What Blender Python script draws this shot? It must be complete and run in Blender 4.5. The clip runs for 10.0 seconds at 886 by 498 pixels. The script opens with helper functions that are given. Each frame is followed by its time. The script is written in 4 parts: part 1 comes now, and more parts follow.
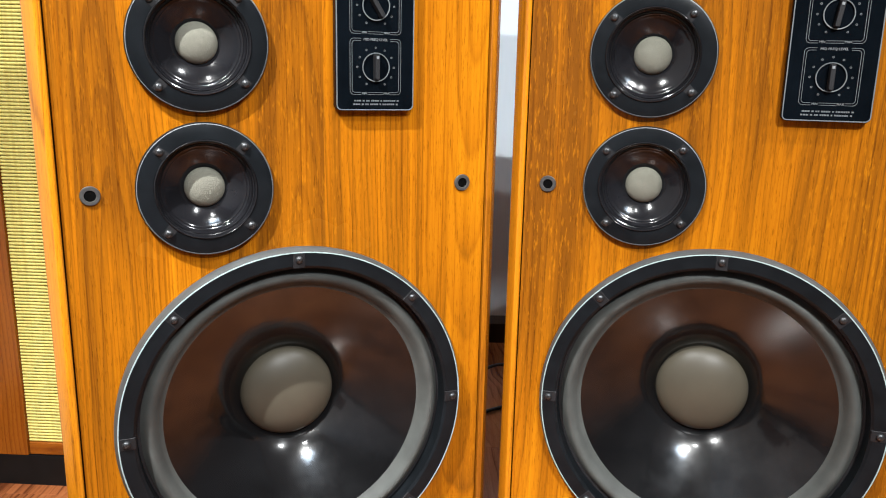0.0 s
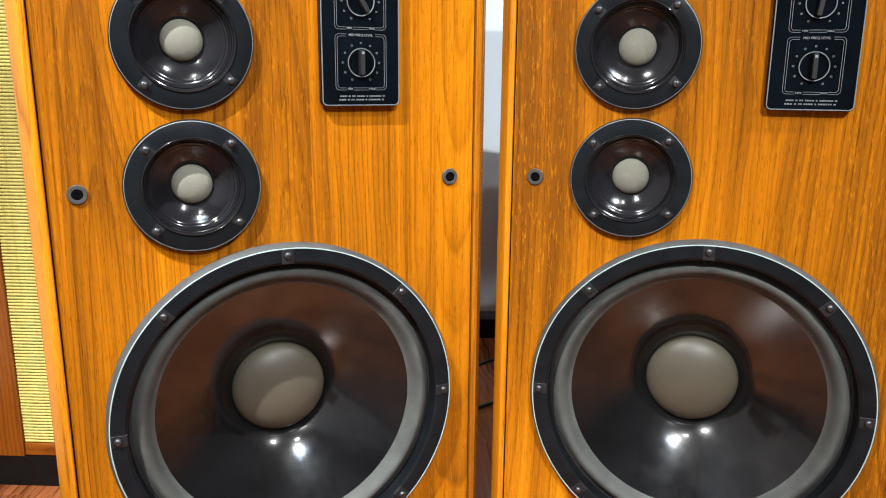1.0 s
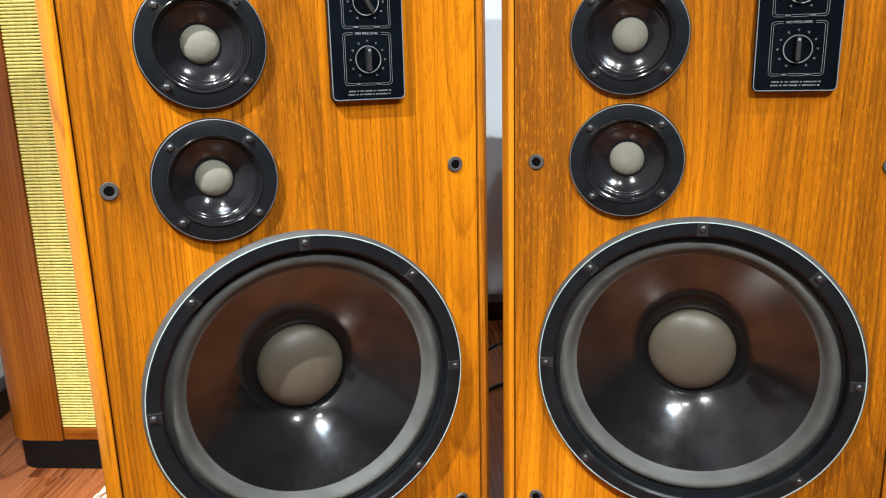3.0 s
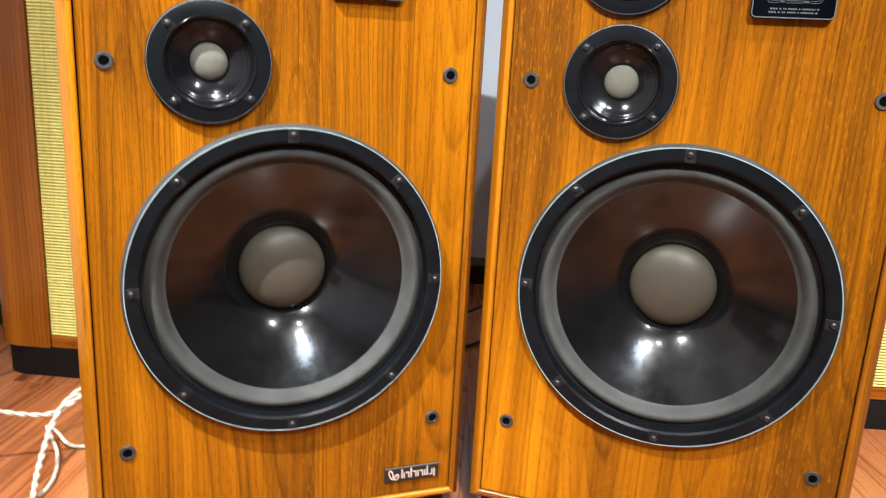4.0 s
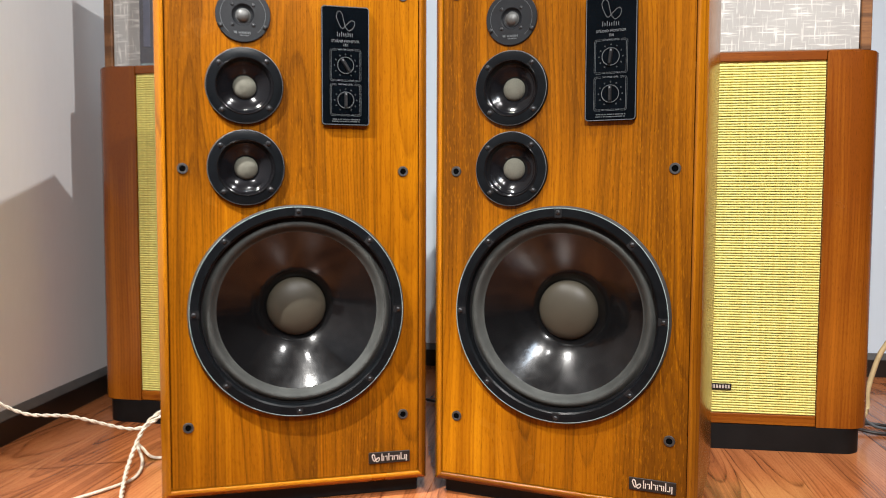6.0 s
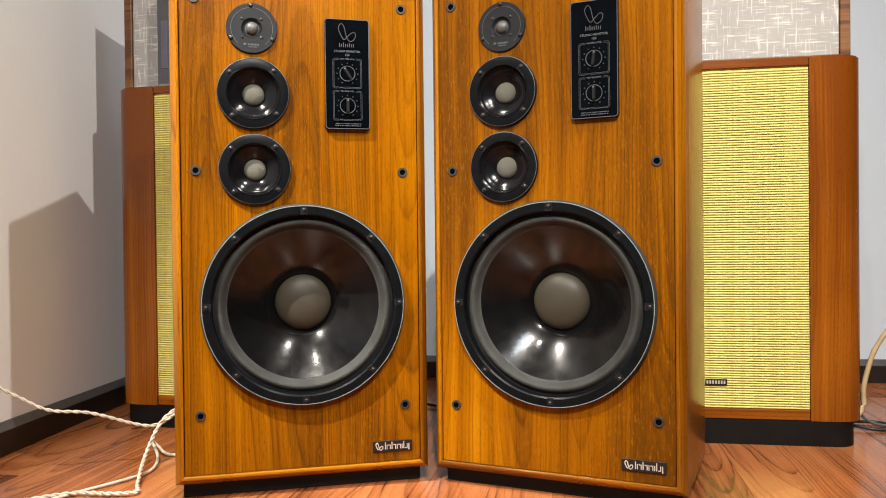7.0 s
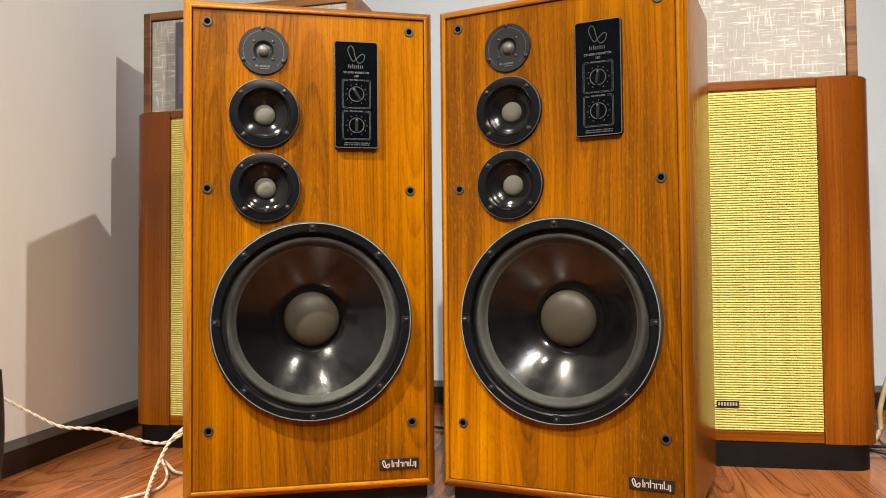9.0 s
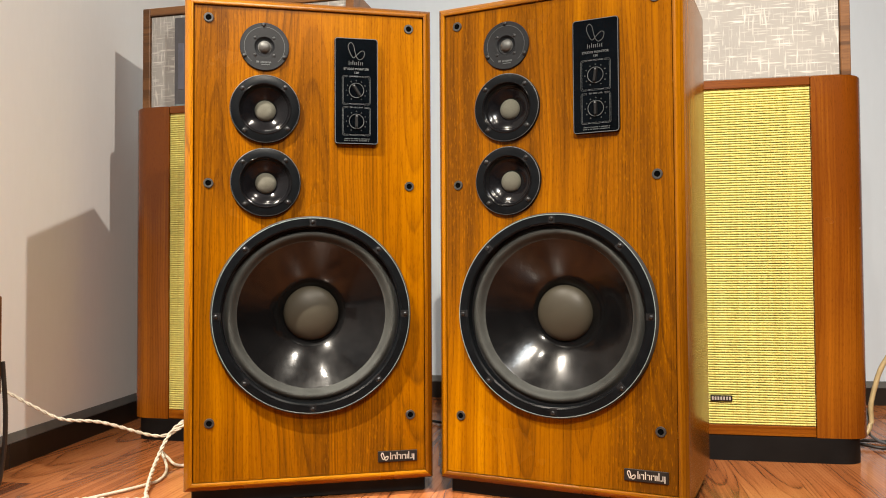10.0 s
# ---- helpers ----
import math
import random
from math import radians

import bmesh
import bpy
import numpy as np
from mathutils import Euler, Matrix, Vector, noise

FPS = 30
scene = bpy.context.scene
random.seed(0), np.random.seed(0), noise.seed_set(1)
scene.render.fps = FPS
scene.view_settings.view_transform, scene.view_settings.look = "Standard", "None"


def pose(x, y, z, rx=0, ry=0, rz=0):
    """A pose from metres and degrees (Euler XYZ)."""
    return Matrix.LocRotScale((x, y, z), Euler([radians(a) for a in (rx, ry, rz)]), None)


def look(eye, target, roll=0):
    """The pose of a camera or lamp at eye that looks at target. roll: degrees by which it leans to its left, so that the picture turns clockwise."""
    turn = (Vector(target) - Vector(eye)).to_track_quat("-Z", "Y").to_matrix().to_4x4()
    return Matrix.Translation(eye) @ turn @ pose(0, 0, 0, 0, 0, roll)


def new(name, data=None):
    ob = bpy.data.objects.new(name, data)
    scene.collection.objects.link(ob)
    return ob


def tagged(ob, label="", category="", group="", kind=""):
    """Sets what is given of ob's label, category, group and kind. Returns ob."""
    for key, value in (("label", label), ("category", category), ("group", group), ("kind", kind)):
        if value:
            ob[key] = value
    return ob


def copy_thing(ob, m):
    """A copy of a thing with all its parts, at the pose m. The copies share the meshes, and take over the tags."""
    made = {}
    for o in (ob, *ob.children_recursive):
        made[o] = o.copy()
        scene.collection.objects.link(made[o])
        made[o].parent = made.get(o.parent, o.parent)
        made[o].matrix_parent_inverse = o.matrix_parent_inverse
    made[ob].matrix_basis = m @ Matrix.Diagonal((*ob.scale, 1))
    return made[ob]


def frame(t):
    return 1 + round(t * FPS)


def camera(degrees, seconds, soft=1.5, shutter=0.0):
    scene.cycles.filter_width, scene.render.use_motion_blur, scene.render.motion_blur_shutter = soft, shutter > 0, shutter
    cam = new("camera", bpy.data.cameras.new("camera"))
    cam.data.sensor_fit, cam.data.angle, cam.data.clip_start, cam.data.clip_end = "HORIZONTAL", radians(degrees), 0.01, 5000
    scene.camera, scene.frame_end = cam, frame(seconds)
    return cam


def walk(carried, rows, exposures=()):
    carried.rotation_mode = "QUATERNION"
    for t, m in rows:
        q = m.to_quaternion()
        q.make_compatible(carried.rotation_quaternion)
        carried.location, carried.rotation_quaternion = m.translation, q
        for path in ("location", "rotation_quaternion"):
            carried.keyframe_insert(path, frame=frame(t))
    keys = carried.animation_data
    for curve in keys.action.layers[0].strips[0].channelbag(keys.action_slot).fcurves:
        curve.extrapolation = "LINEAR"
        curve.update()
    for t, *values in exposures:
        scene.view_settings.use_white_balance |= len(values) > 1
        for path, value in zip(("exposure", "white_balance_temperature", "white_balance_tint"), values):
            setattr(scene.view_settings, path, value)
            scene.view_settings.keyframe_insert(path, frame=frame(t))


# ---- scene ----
cam = camera(59.93, 10.0, soft=1.0, shutter=0.5)
ROWS = [
    (0.0, 0.0374, 0.0149, 0.7409, 77.088, -1.242, 2.906),
    (0.5, 0.0432, 0.0124, 0.7382, 77.074, -0.814, 2.678),
    (1.0, 0.0484, 0.0111, 0.7375, 76.938, -0.474, 2.582),
    (1.5, 0.0470, 0.0120, 0.7380, 76.853, -0.322, 2.415),
    (2.0, 0.0513, 0.0117, 0.7372, 77.081, 0.088, 2.313),
    (3.3, 0.0769, -0.0574, 0.7467, 75.562, 1.599, 4.050),
    (3.5, 0.0968, -0.0638, 0.7227, 75.388, 0.848, 5.310),
    (4.0, 0.1007, -0.0686, 0.6443, 75.706, -2.992, 5.570),
    (4.5, 0.1530, -0.1554, 0.5660, 78.980, -6.238, 6.340),
    (5.0, 0.2211, -0.2447, 0.5147, 81.975, -6.318, 8.479),
    (5.5, 0.3225, -0.3737, 0.5643, 84.705, -4.444, 10.266),
    (6.0, 0.3694, -0.5017, 0.5613, 86.526, -0.187, 11.181),
    (7.3, 0.4258, -0.5754, 0.4661, 89.740, 0.736, 12.838),
    (7.5, 0.4224, -0.5782, 0.4627, 89.828, 0.717, 13.524),
    (8.0, 0.4375, -0.5825, 0.4604, 90.637, 0.762, 14.646),
    (8.5, 0.4478, -0.5803, 0.4560, 91.598, 0.730, 14.448),
    (9.0, 0.4476, -0.5785, 0.4511, 91.881, 0.544, 13.897),
    (9.5, 0.4471, -0.5847, 0.4508, 91.717, 0.515, 13.515),
    (10.0, 0.4432, -0.5977, 0.4472, 91.639, 0.352, 13.454),
]
EXPOSURES = [(0.0, 0.59, 5850, 6), (2.0, 0.59, 5850, 6), (4.0, 0.50, 5900, 8), (5.0, 0.30, 6150, 10), (6.0, 0.10, 6100, 9), (7.5, -0.03, 6800, 9), (10.0, 0.04, 7000, 9)]
walk(cam, [(t, pose(*p)) for t, *p in ROWS], EXPOSURES)

# ---- world and light ----
world = bpy.data.worlds.new("room_world")
scene.world = world
world.use_nodes = True
world.node_tree.nodes["Background"].inputs[0].default_value = (0.75, 0.85, 1.0, 1)
world.node_tree.nodes["Background"].inputs[1].default_value = 0.02

CEIL = 2.33
# place, watts, colour and aim of the ceiling spotlights
LAMPS = [
    ((1.22, 0.02), 36, (1.0, 0.945, 0.88), (-0.4, 1.1, 0.4), 0.034, 180),
    ((-0.66, -0.24), 6.6, (1.0, 0.93, 0.84), (-0.16, 0.80, 0.32), 0.030, 40),
    ((0.27, -0.76), 6, (1.0, 0.94, 0.86), (0.35, 0.75, 0.0), 0.040, 130),
    ((0.65, -1.25), 13, (1.0, 0.92, 0.82), (0.55, 0.90, 0.55), 0.036, 66),
]
# unseen square panel added under the ceiling as cool fill: place, side, watts, colour
FILL_PANEL = ((0.85, -1.75), 0.58, 31, (0.74, 0.87, 1.0))


# ---- materials ----
def mat(name):
    m = bpy.data.materials.new(name)
    m.use_nodes = True
    nt = m.node_tree
    return m, nt, nt.nodes["Principled BSDF"]


def node(nt, kind, **kw):
    n = nt.nodes.new(kind)
    for k, v in kw.items():
        n.inputs[k].default_value = v
    return n


def ramp(nt, fac, stops):
    r = nt.nodes.new("ShaderNodeValToRGB")
    el = r.color_ramp.elements
    while len(el) < len(stops):
        el.new(0.5)
    for e, (p, c) in zip(el, stops):
        e.position, e.color = p, (*c, 1) if len(c) == 3 else c
    nt.links.new(fac, r.inputs[0])
    return r.outputs[0]


def mixc(nt, fac, a, b, blend="MIX"):
    m = nt.nodes.new("ShaderNodeMix")
    m.data_type, m.blend_type = "RGBA", blend
    for sock, val in ((m.inputs[0], fac), (m.inputs[6], a), (m.inputs[7], b)):
        if hasattr(val, "links"):
            nt.links.new(val, sock)
        else:
            sock.default_value = (*val, 1) if isinstance(val, tuple) and len(val) == 3 else val
    return m.outputs[2]


def math_(nt, op, a, b=0.0):
    m = nt.nodes.new("ShaderNodeMath")
    m.operation = op
    for sock, val in ((m.inputs[0], a), (m.inputs[1], b)):
        if hasattr(val, "links"):
            nt.links.new(val, sock)
        else:
            sock.default_value = val
    return m.outputs[0]


def noise_(nt, vec, scale, detail=4.0, rough=0.55, stretch=(1, 1, 1)):
    mp = nt.nodes.new("ShaderNodeMapping")
    mp.inputs["Scale"].default_value = stretch
    nt.links.new(vec, mp.inputs[0])
    n = node(nt, "ShaderNodeTexNoise", Scale=scale, Detail=detail, Roughness=rough)
    nt.links.new(mp.outputs[0], n.inputs["Vector"])
    return n.outputs[0]


def bump(nt, bsdf, height, strength, dist):
    b = node(nt, "ShaderNodeBump", Strength=strength, Distance=dist)
    nt.links.new(height, b.inputs["Height"])
    nt.links.new(b.outputs[0], bsdf.inputs["Normal"])


def coords(nt, spread=7.0):
    """Object coordinates, moved by a random offset for each object."""
    tc, oi = nt.nodes.new("ShaderNodeTexCoord"), nt.nodes.new("ShaderNodeObjectInfo")
    add = nt.nodes.new("ShaderNodeVectorMath")
    add.operation = "ADD"
    k = math_(nt, "MULTIPLY", oi.outputs["Random"], spread)
    cmb = nt.nodes.new("ShaderNodeCombineXYZ")
    for i in range(3):
        nt.links.new(k, cmb.inputs[i])
    nt.links.new(tc.outputs["Object"], add.inputs[0])
    nt.links.new(cmb.outputs[0], add.inputs[1])
    return add.outputs[0], oi.outputs["Random"]


def along(axis, small, big=1.0):
    return tuple(small if i == axis else big for i in range(3))


def figure(nt, axis, leaf, spacing, slope):
    """Growth rings of a log cut at a slant: upright lines at the sides of a leaf and pointed arches in its middle."""
    tc, oi = nt.nodes.new("ShaderNodeTexCoord"), nt.nodes.new("ShaderNodeObjectInfo")
    sep = nt.nodes.new("ShaderNodeSeparateXYZ")
    nt.links.new(tc.outputs["Object"], sep.inputs[0])
    vec, rnd = coords(nt)
    wide = sep.outputs[2] if axis == 0 else sep.outputs[0]
    if axis != 1:
        wide = math_(nt, "ADD", wide, sep.outputs[1])
    wide = math_(nt, "ADD", wide, 0.110)
    idx = math_(nt, "FLOOR", math_(nt, "DIVIDE", wide, leaf))
    lx = math_(nt, "SUBTRACT", wide, math_(nt, "MULTIPLY", math_(nt, "ADD", idx, 0.5), leaf))
    seed = math_(nt, "ADD", math_(nt, "MULTIPLY", idx, 1.73), math_(nt, "MULTIPLY", rnd, 47.0))
    wn = nt.nodes.new("ShaderNodeTexWhiteNoise")
    wn.noise_dimensions = "1D"
    nt.links.new(seed, wn.inputs["W"])
    rgb = nt.nodes.new("ShaderNodeSeparateColor")
    nt.links.new(wn.outputs["Color"], rgb.inputs[0])
    r_, g_, b_ = rgb.outputs
    wob = math_(nt, "SUBTRACT", noise_(nt, vec, 5.0, 2.0, 0.5, along(axis, 0.5)), 0.5)
    wob2 = math_(nt, "SUBTRACT", noise_(nt, vec, 26.0, 3.0, 0.5, along(axis, 0.14)), 0.5)
    u = math_(nt, "SUBTRACT", lx, math_(nt, "MULTIPLY", math_(nt, "SUBTRACT", r_, 0.5), leaf * 0.9))
    u = math_(nt, "ADD", u, math_(nt, "MULTIPLY", wob, 0.035))
    d = math_(nt, "MULTIPLY", math_(nt, "SUBTRACT", sep.outputs[axis], math_(nt, "MULTIPLY", g_, 1.0)), slope)
    d = math_(nt, "ADD", math_(nt, "MULTIPLY", d, math_(nt, "ADD", 0.55, b_)), math_(nt, "MULTIPLY", wob, 0.02))
    rad = math_(nt, "SQRT", math_(nt, "ADD", math_(nt, "MULTIPLY", u, u), math_(nt, "MULTIPLY", d, d)))
    rad = math_(nt, "ADD", rad, math_(nt, "MULTIPLY", wob2, 0.007))
    ring = math_(nt, "DIVIDE", rad, math_(nt, "MULTIPLY", math_(nt, "ADD", 0.55, math_(nt, "MULTIPLY", b_, 0.9)), spacing))
    f = math_(nt, "FRACT", ring)
    late = ramp(nt, f, [(0.0, (0.10, 0.10, 0.10)), (0.30, (0.0, 0.0, 0.0)), (0.70, (0.35, 0.35, 0.35)), (0.90, (1, 1, 1)), (1.0, (0.12, 0.12, 0.12))])
    amp = nt.nodes.new("ShaderNodeTexWhiteNoise")
    amp.noise_dimensions = "1D"
    nt.links.new(math_(nt, "ADD", math_(nt, "FLOOR", ring), math_(nt, "MULTIPLY", seed, 3.1)), amp.inputs["W"])
    late = math_(nt, "MULTIPLY", late, math_(nt, "ADD", 0.30, math_(nt, "MULTIPLY", amp.outputs[0], 0.9)))
    broad = nt.nodes.new("ShaderNodeTexNoise")
    broad.noise_dimensions = "1D"
    broad.inputs["Scale"].default_value = 1.0
    nt.links.new(math_(nt, "ADD", math_(nt, "MULTIPLY", rad, 34.0), seed), broad.inputs["W"])
    return late, math_(nt, "SUBTRACT", broad.outputs[0], 0.5), math_(nt, "SUBTRACT", g_, 0.5)


def wood(name, dark, mid, light, axis=2, rings=26.0, ring_scale=4.5, leaf=0.0, rough=0.34, streak=70, tone=0.5, relief=0.12, contrast=1.0, coat=0.0, spec=0.4, lift=0.0, fleck=0.0, arches=None, hair=0.72, ring_depth=1.0):
    """Wood with wavy growth lines, streaks and pores along one axis; leaf: width of the veneer leaves; arches: ring width and slant of the cut."""
    m, nt, b = mat(name)
    vec, rnd = coords(nt)
    fine = noise_(nt, vec, streak, 6.0, 0.68, along(axis, 0.012))
    pores = noise_(nt, vec, 1000, 2.0, 0.6, along(axis, 0.07))
    cloud = noise_(nt, vec, 3.2, 3.0, 0.5, along(axis, 0.35))
    fibre = noise_(nt, vec, streak * 4.5, 4.0, 0.7, along(axis, 0.010))
    v = math_(nt, "MULTIPLY", fine, 0.50)
    if arches:
        late, broad, shift = figure(nt, axis, leaf, *arches)
        v = math_(nt, "SUBTRACT", v, math_(nt, "MULTIPLY", math_(nt, "SUBTRACT", late, 0.24), contrast * ring_depth))
        v = math_(nt, "ADD", v, math_(nt, "MULTIPLY", broad, 1.25 * contrast))
        v = math_(nt, "ADD", v, math_(nt, "MULTIPLY", shift, 0.28 * contrast))
    else:
        big = noise_(nt, vec, ring_scale, 2.0, 0.45, along(axis, 0.055))
        line = math_(nt, "MULTIPLY_ADD", math_(nt, "SINE", math_(nt, "MULTIPLY", big, rings * 6.283)), 0.5)
        line.node.inputs[2].default_value = 0.5
        line = math_(nt, "SUBTRACT", 1.0, math_(nt, "POWER", line, 4.5))
        zone = noise_(nt, vec, 6.5, 2.0, 0.5, along(axis, 0.16))
        zone = math_(nt, "MULTIPLY", ramp(nt, zone, [(0.30, (0.15, 0.15, 0.15)), (0.62, (1, 1, 1))]), 0.62 * contrast)
        v = math_(nt, "SUBTRACT", v, math_(nt, "MULTIPLY", zone, math_(nt, "SUBTRACT", 0.72, line)))
    v = math_(nt, "ADD", v, 0.10 * contrast)
    v = math_(nt, "ADD", v, math_(nt, "MULTIPLY", math_(nt, "SUBTRACT", fibre, 0.42), hair))
    v = math_(nt, "ADD", v, math_(nt, "MULTIPLY", math_(nt, "SUBTRACT", cloud, 0.5), 1.2))
    v = math_(nt, "ADD", v, lift)
    col = ramp(nt, v, [(0.22, dark), (0.22 + tone * 0.55, mid), (0.86, light)])
    pmask = ramp(nt, pores, [(0.31, (0.55, 0.50, 0.45)), (0.43, (1, 1, 1))])
    col = mixc(nt, 0.75, col, pmask, "MULTIPLY")
    if fleck:
        spots = noise_(nt, vec, 380, 2.0, 0.6, along(axis, 0.16))
        lit = math_(nt, "MULTIPLY", ramp(nt, spots, [(0.57, (0, 0, 0)), (0.70, (1, 1, 1))]), ramp(nt, cloud, [(0.38, (fleck, fleck, fleck)), (0.60, (0.15 * fleck, 0.15 * fleck, 0.15 * fleck))]))
        col = mixc(nt, lit, col, tuple(0.5 * (c + d) for c, d in zip(mid, light)))
        lines = noise_(nt, vec, 420, 3.0, 0.6, along(axis, 0.006))
        col = mixc(nt, 0.8, col, ramp(nt, lines, [(0.34, (0.66, 0.58, 0.5)), (0.46, (1, 1, 1))]), "MULTIPLY")
    nt.links.new(col, b.inputs["Base Color"])
    smear = noise_(nt, vec, 9, 3.0)
    nt.links.new(math_(nt, "ADD", rough - 0.06, math_(nt, "MULTIPLY", smear, 0.14)), b.inputs["Roughness"])
    b.inputs["Specular IOR Level"].default_value = spec
    b.inputs["Coat Weight"].default_value = coat
    b.inputs["Coat Roughness"].default_value = 0.15
    bump(nt, b, math_(nt, "ADD", pores, fine), relief, 0.0012)
    return m


def plain(name, col, rough=0.5, metal=0.0, vary=0.12, scale=40, relief=0.0, relief_scale=300, coat=0.0, spec=0.5, haze=0.09):
    """Paint, plastic or metal with slight stains and a fine relief."""
    m, nt, b = mat(name)
    vec, rnd = coords(nt)
    n = noise_(nt, vec, scale, 5.0, 0.6)
    lo, hi = tuple(c * (1 - vary) for c in col), tuple(min(1, c * (1 + vary)) for c in col)
    nt.links.new(ramp(nt, n, [(0.3, lo), (0.7, hi)]), b.inputs["Base Color"])
    b.inputs["Metallic"].default_value = metal
    b.inputs["Coat Weight"].default_value = coat
    b.inputs["Coat Roughness"].default_value = haze
    b.inputs["Specular IOR Level"].default_value = spec
    n2 = noise_(nt, vec, scale * 0.3, 4.0)
    nt.links.new(math_(nt, "ADD", rough - 0.05, math_(nt, "MULTIPLY", n2, 0.10)), b.inputs["Roughness"])
    if relief:
        bump(nt, b, noise_(nt, vec, relief_scale, 3.0, 0.6), relief, 0.001)
    return m


VENEER = wood("teak_veneer", (0.100, 0.033, 0.002), (0.222, 0.0735, 0.0012), (0.368, 0.142, 0.0020), leaf=0.145, arches=(0.0075, 0.065), rough=0.24, contrast=0.40, ring_depth=0.44, streak=90, spec=0.09, fleck=0.5, relief=0.06, lift=0.045, hair=0.23)
FRAME_V = wood("teak_edge", (0.14, 0.045, 0.002), (0.295, 0.104, 0.0022), (0.44, 0.178, 0.0045), leaf=0.30, arches=(0.008, 0.03), rough=0.20, contrast=0.25, streak=110, spec=0.32, relief=0.008, lift=0.06, coat=0.10, hair=0.4)
FRAME_H = wood("teak_edge_level", (0.14, 0.045, 0.002), (0.295, 0.104, 0.0022), (0.44, 0.178, 0.0045), axis=0, rings=14, ring_scale=9, rough=0.28, contrast=0.4, streak=110, spec=0.25, lift=0.1)
WALNUT = wood("red_brown_veneer", (0.17, 0.042, 0.003), (0.34, 0.105, 0.007), (0.45, 0.155, 0.011), leaf=0.15, arches=(0.011, 0.05), rough=0.24, relief=0.02, contrast=0.12, spec=0.4, hair=0.18, streak=45)
WALNUT_H = wood("red_brown_veneer_level", (0.17, 0.042, 0.003), (0.34, 0.105, 0.007), (0.45, 0.155, 0.011), axis=0, leaf=0.15, arches=(0.011, 0.05), rough=0.24, relief=0.02, contrast=0.12, spec=0.4, hair=0.18, streak=45)
OAK = wood("mid_brown_wood", (0.10, 0.040, 0.012), (0.20, 0.085, 0.028), (0.28, 0.13, 0.045), axis=0, rings=10, rough=0.4)
STOOL = wood("dark_brown_wood", (0.06, 0.02, 0.006), (0.12, 0.040, 0.012), (0.17, 0.06, 0.018), axis=1, rings=10, rough=0.45)
BLACK = plain("black_cast_metal", (0.0042, 0.0050, 0.0060), 0.30, vary=0.3, spec=0.08, relief=0.06, relief_scale=900)
RIM = plain("lit_rim_and_glue_grey", (0.036, 0.037, 0.037), 0.5, vary=0.25, scale=30, relief=0.06, relief_scale=900, spec=0.2)
GASKET = plain("black_gasket", (0.005, 0.005, 0.006), 0.6, vary=0.3, spec=0.2)
EDGE = plain("pale_edge_line", (0.18, 0.235, 0.235), 0.5, vary=0.15, scale=60)
CONE = plain("glossy_black_cone", (0.0030, 0.0030, 0.0033), 0.10, vary=0.3, scale=14, relief=0.26, relief_scale=30, spec=0.27, coat=0.20, haze=0.24)
_nt = CONE.node_tree
_b = next(n for n in _nt.nodes if n.type == "BSDF_PRINCIPLED")
_v, _ = coords(_nt)
_smudge = ramp(_nt, noise_(_nt, _v, 22, 5.0, 0.62), [(0.40, (0.10, 0.10, 0.10)), (0.66, (0.42, 0.42, 0.42))])
_nt.links.new(_smudge, _b.inputs["Coat Weight"])
MIDCONE = plain("glossy_black_small_cone", (0.005, 0.005, 0.006), 0.13, vary=0.3, scale=40, relief=0.16, relief_scale=80, spec=0.24)
FOAM = plain("grey_rubber_surround", (0.035, 0.037, 0.035), 0.65, spec=0.2, vary=0.25, scale=25, relief=0.05, relief_scale=500)
CAP = plain("taupe_dust_cap", (0.042, 0.037, 0.027), 0.45, vary=0.10, scale=18, relief=0.02, relief_scale=500, spec=0.22)
FELT = plain("grey_felt", (0.088, 0.086, 0.068), 0.9, vary=0.55, scale=1400, relief=0.6, relief_scale=900)
PLATE = plain("dark_grey_plate", (0.0085, 0.0095, 0.0115), 0.5, spec=0.2, vary=0.2, relief=0.08, relief_scale=1200)
DOME = plain("grey_metal_dome", (0.085, 0.087, 0.085), 0.5, metal=0.3)
SCREW = plain("black_steel_screw", (0.045, 0.047, 0.050), 0.38, metal=0.8, vary=0.3, scale=300)
PANEL = plain("black_control_panel", (0.0016, 0.0024, 0.0036), 0.16, spec=0.045, vary=0.3, scale=20, relief=0.02, relief_scale=600)
PRINT = plain("pale_print", (0.115, 0.127, 0.136), 0.5, vary=0.2, scale=200)
FAINT = plain("faint_grey_print", (0.040, 0.044, 0.048), 0.5, vary=0.2, scale=200)
DIMPRINT = plain("dim_grey_print", (0.060, 0.068, 0.073), 0.5, vary=0.2, scale=200)
SOCKET = plain("dark_grey_socket", (0.022, 0.021, 0.020), 0.5, vary=0.3, scale=150)
HOLE = plain("gap_and_hole_shade", (0.002, 0.002, 0.002), 0.8, spec=0.0)
BADGE = plain("dark_badge", (0.012, 0.011, 0.010), 0.35, spec=0.3, vary=0.3, scale=80)
SILVER = plain("silver_badge_marks", (0.62, 0.62, 0.58), 0.35, metal=0.5, vary=0.15, scale=100)
PLINTH = plain("black_plinth_paint", (0.006, 0.0055, 0.0055), 0.55, spec=0.2, vary=0.35, scale=12, relief=0.05)
BASE = plain("black_brown_skirting", (0.016, 0.012, 0.010), 0.38, vary=0.3, scale=8)
LEDGE = plain("grey_skirting_edge", (0.10, 0.095, 0.09), 0.6, vary=0.3, scale=10)
RIB = plain("yellow_woven_rib", (0.73, 0.665, 0.20), 0.6, vary=0.12, scale=160, relief=0.12, relief_scale=700)
_nt = RIB.node_tree
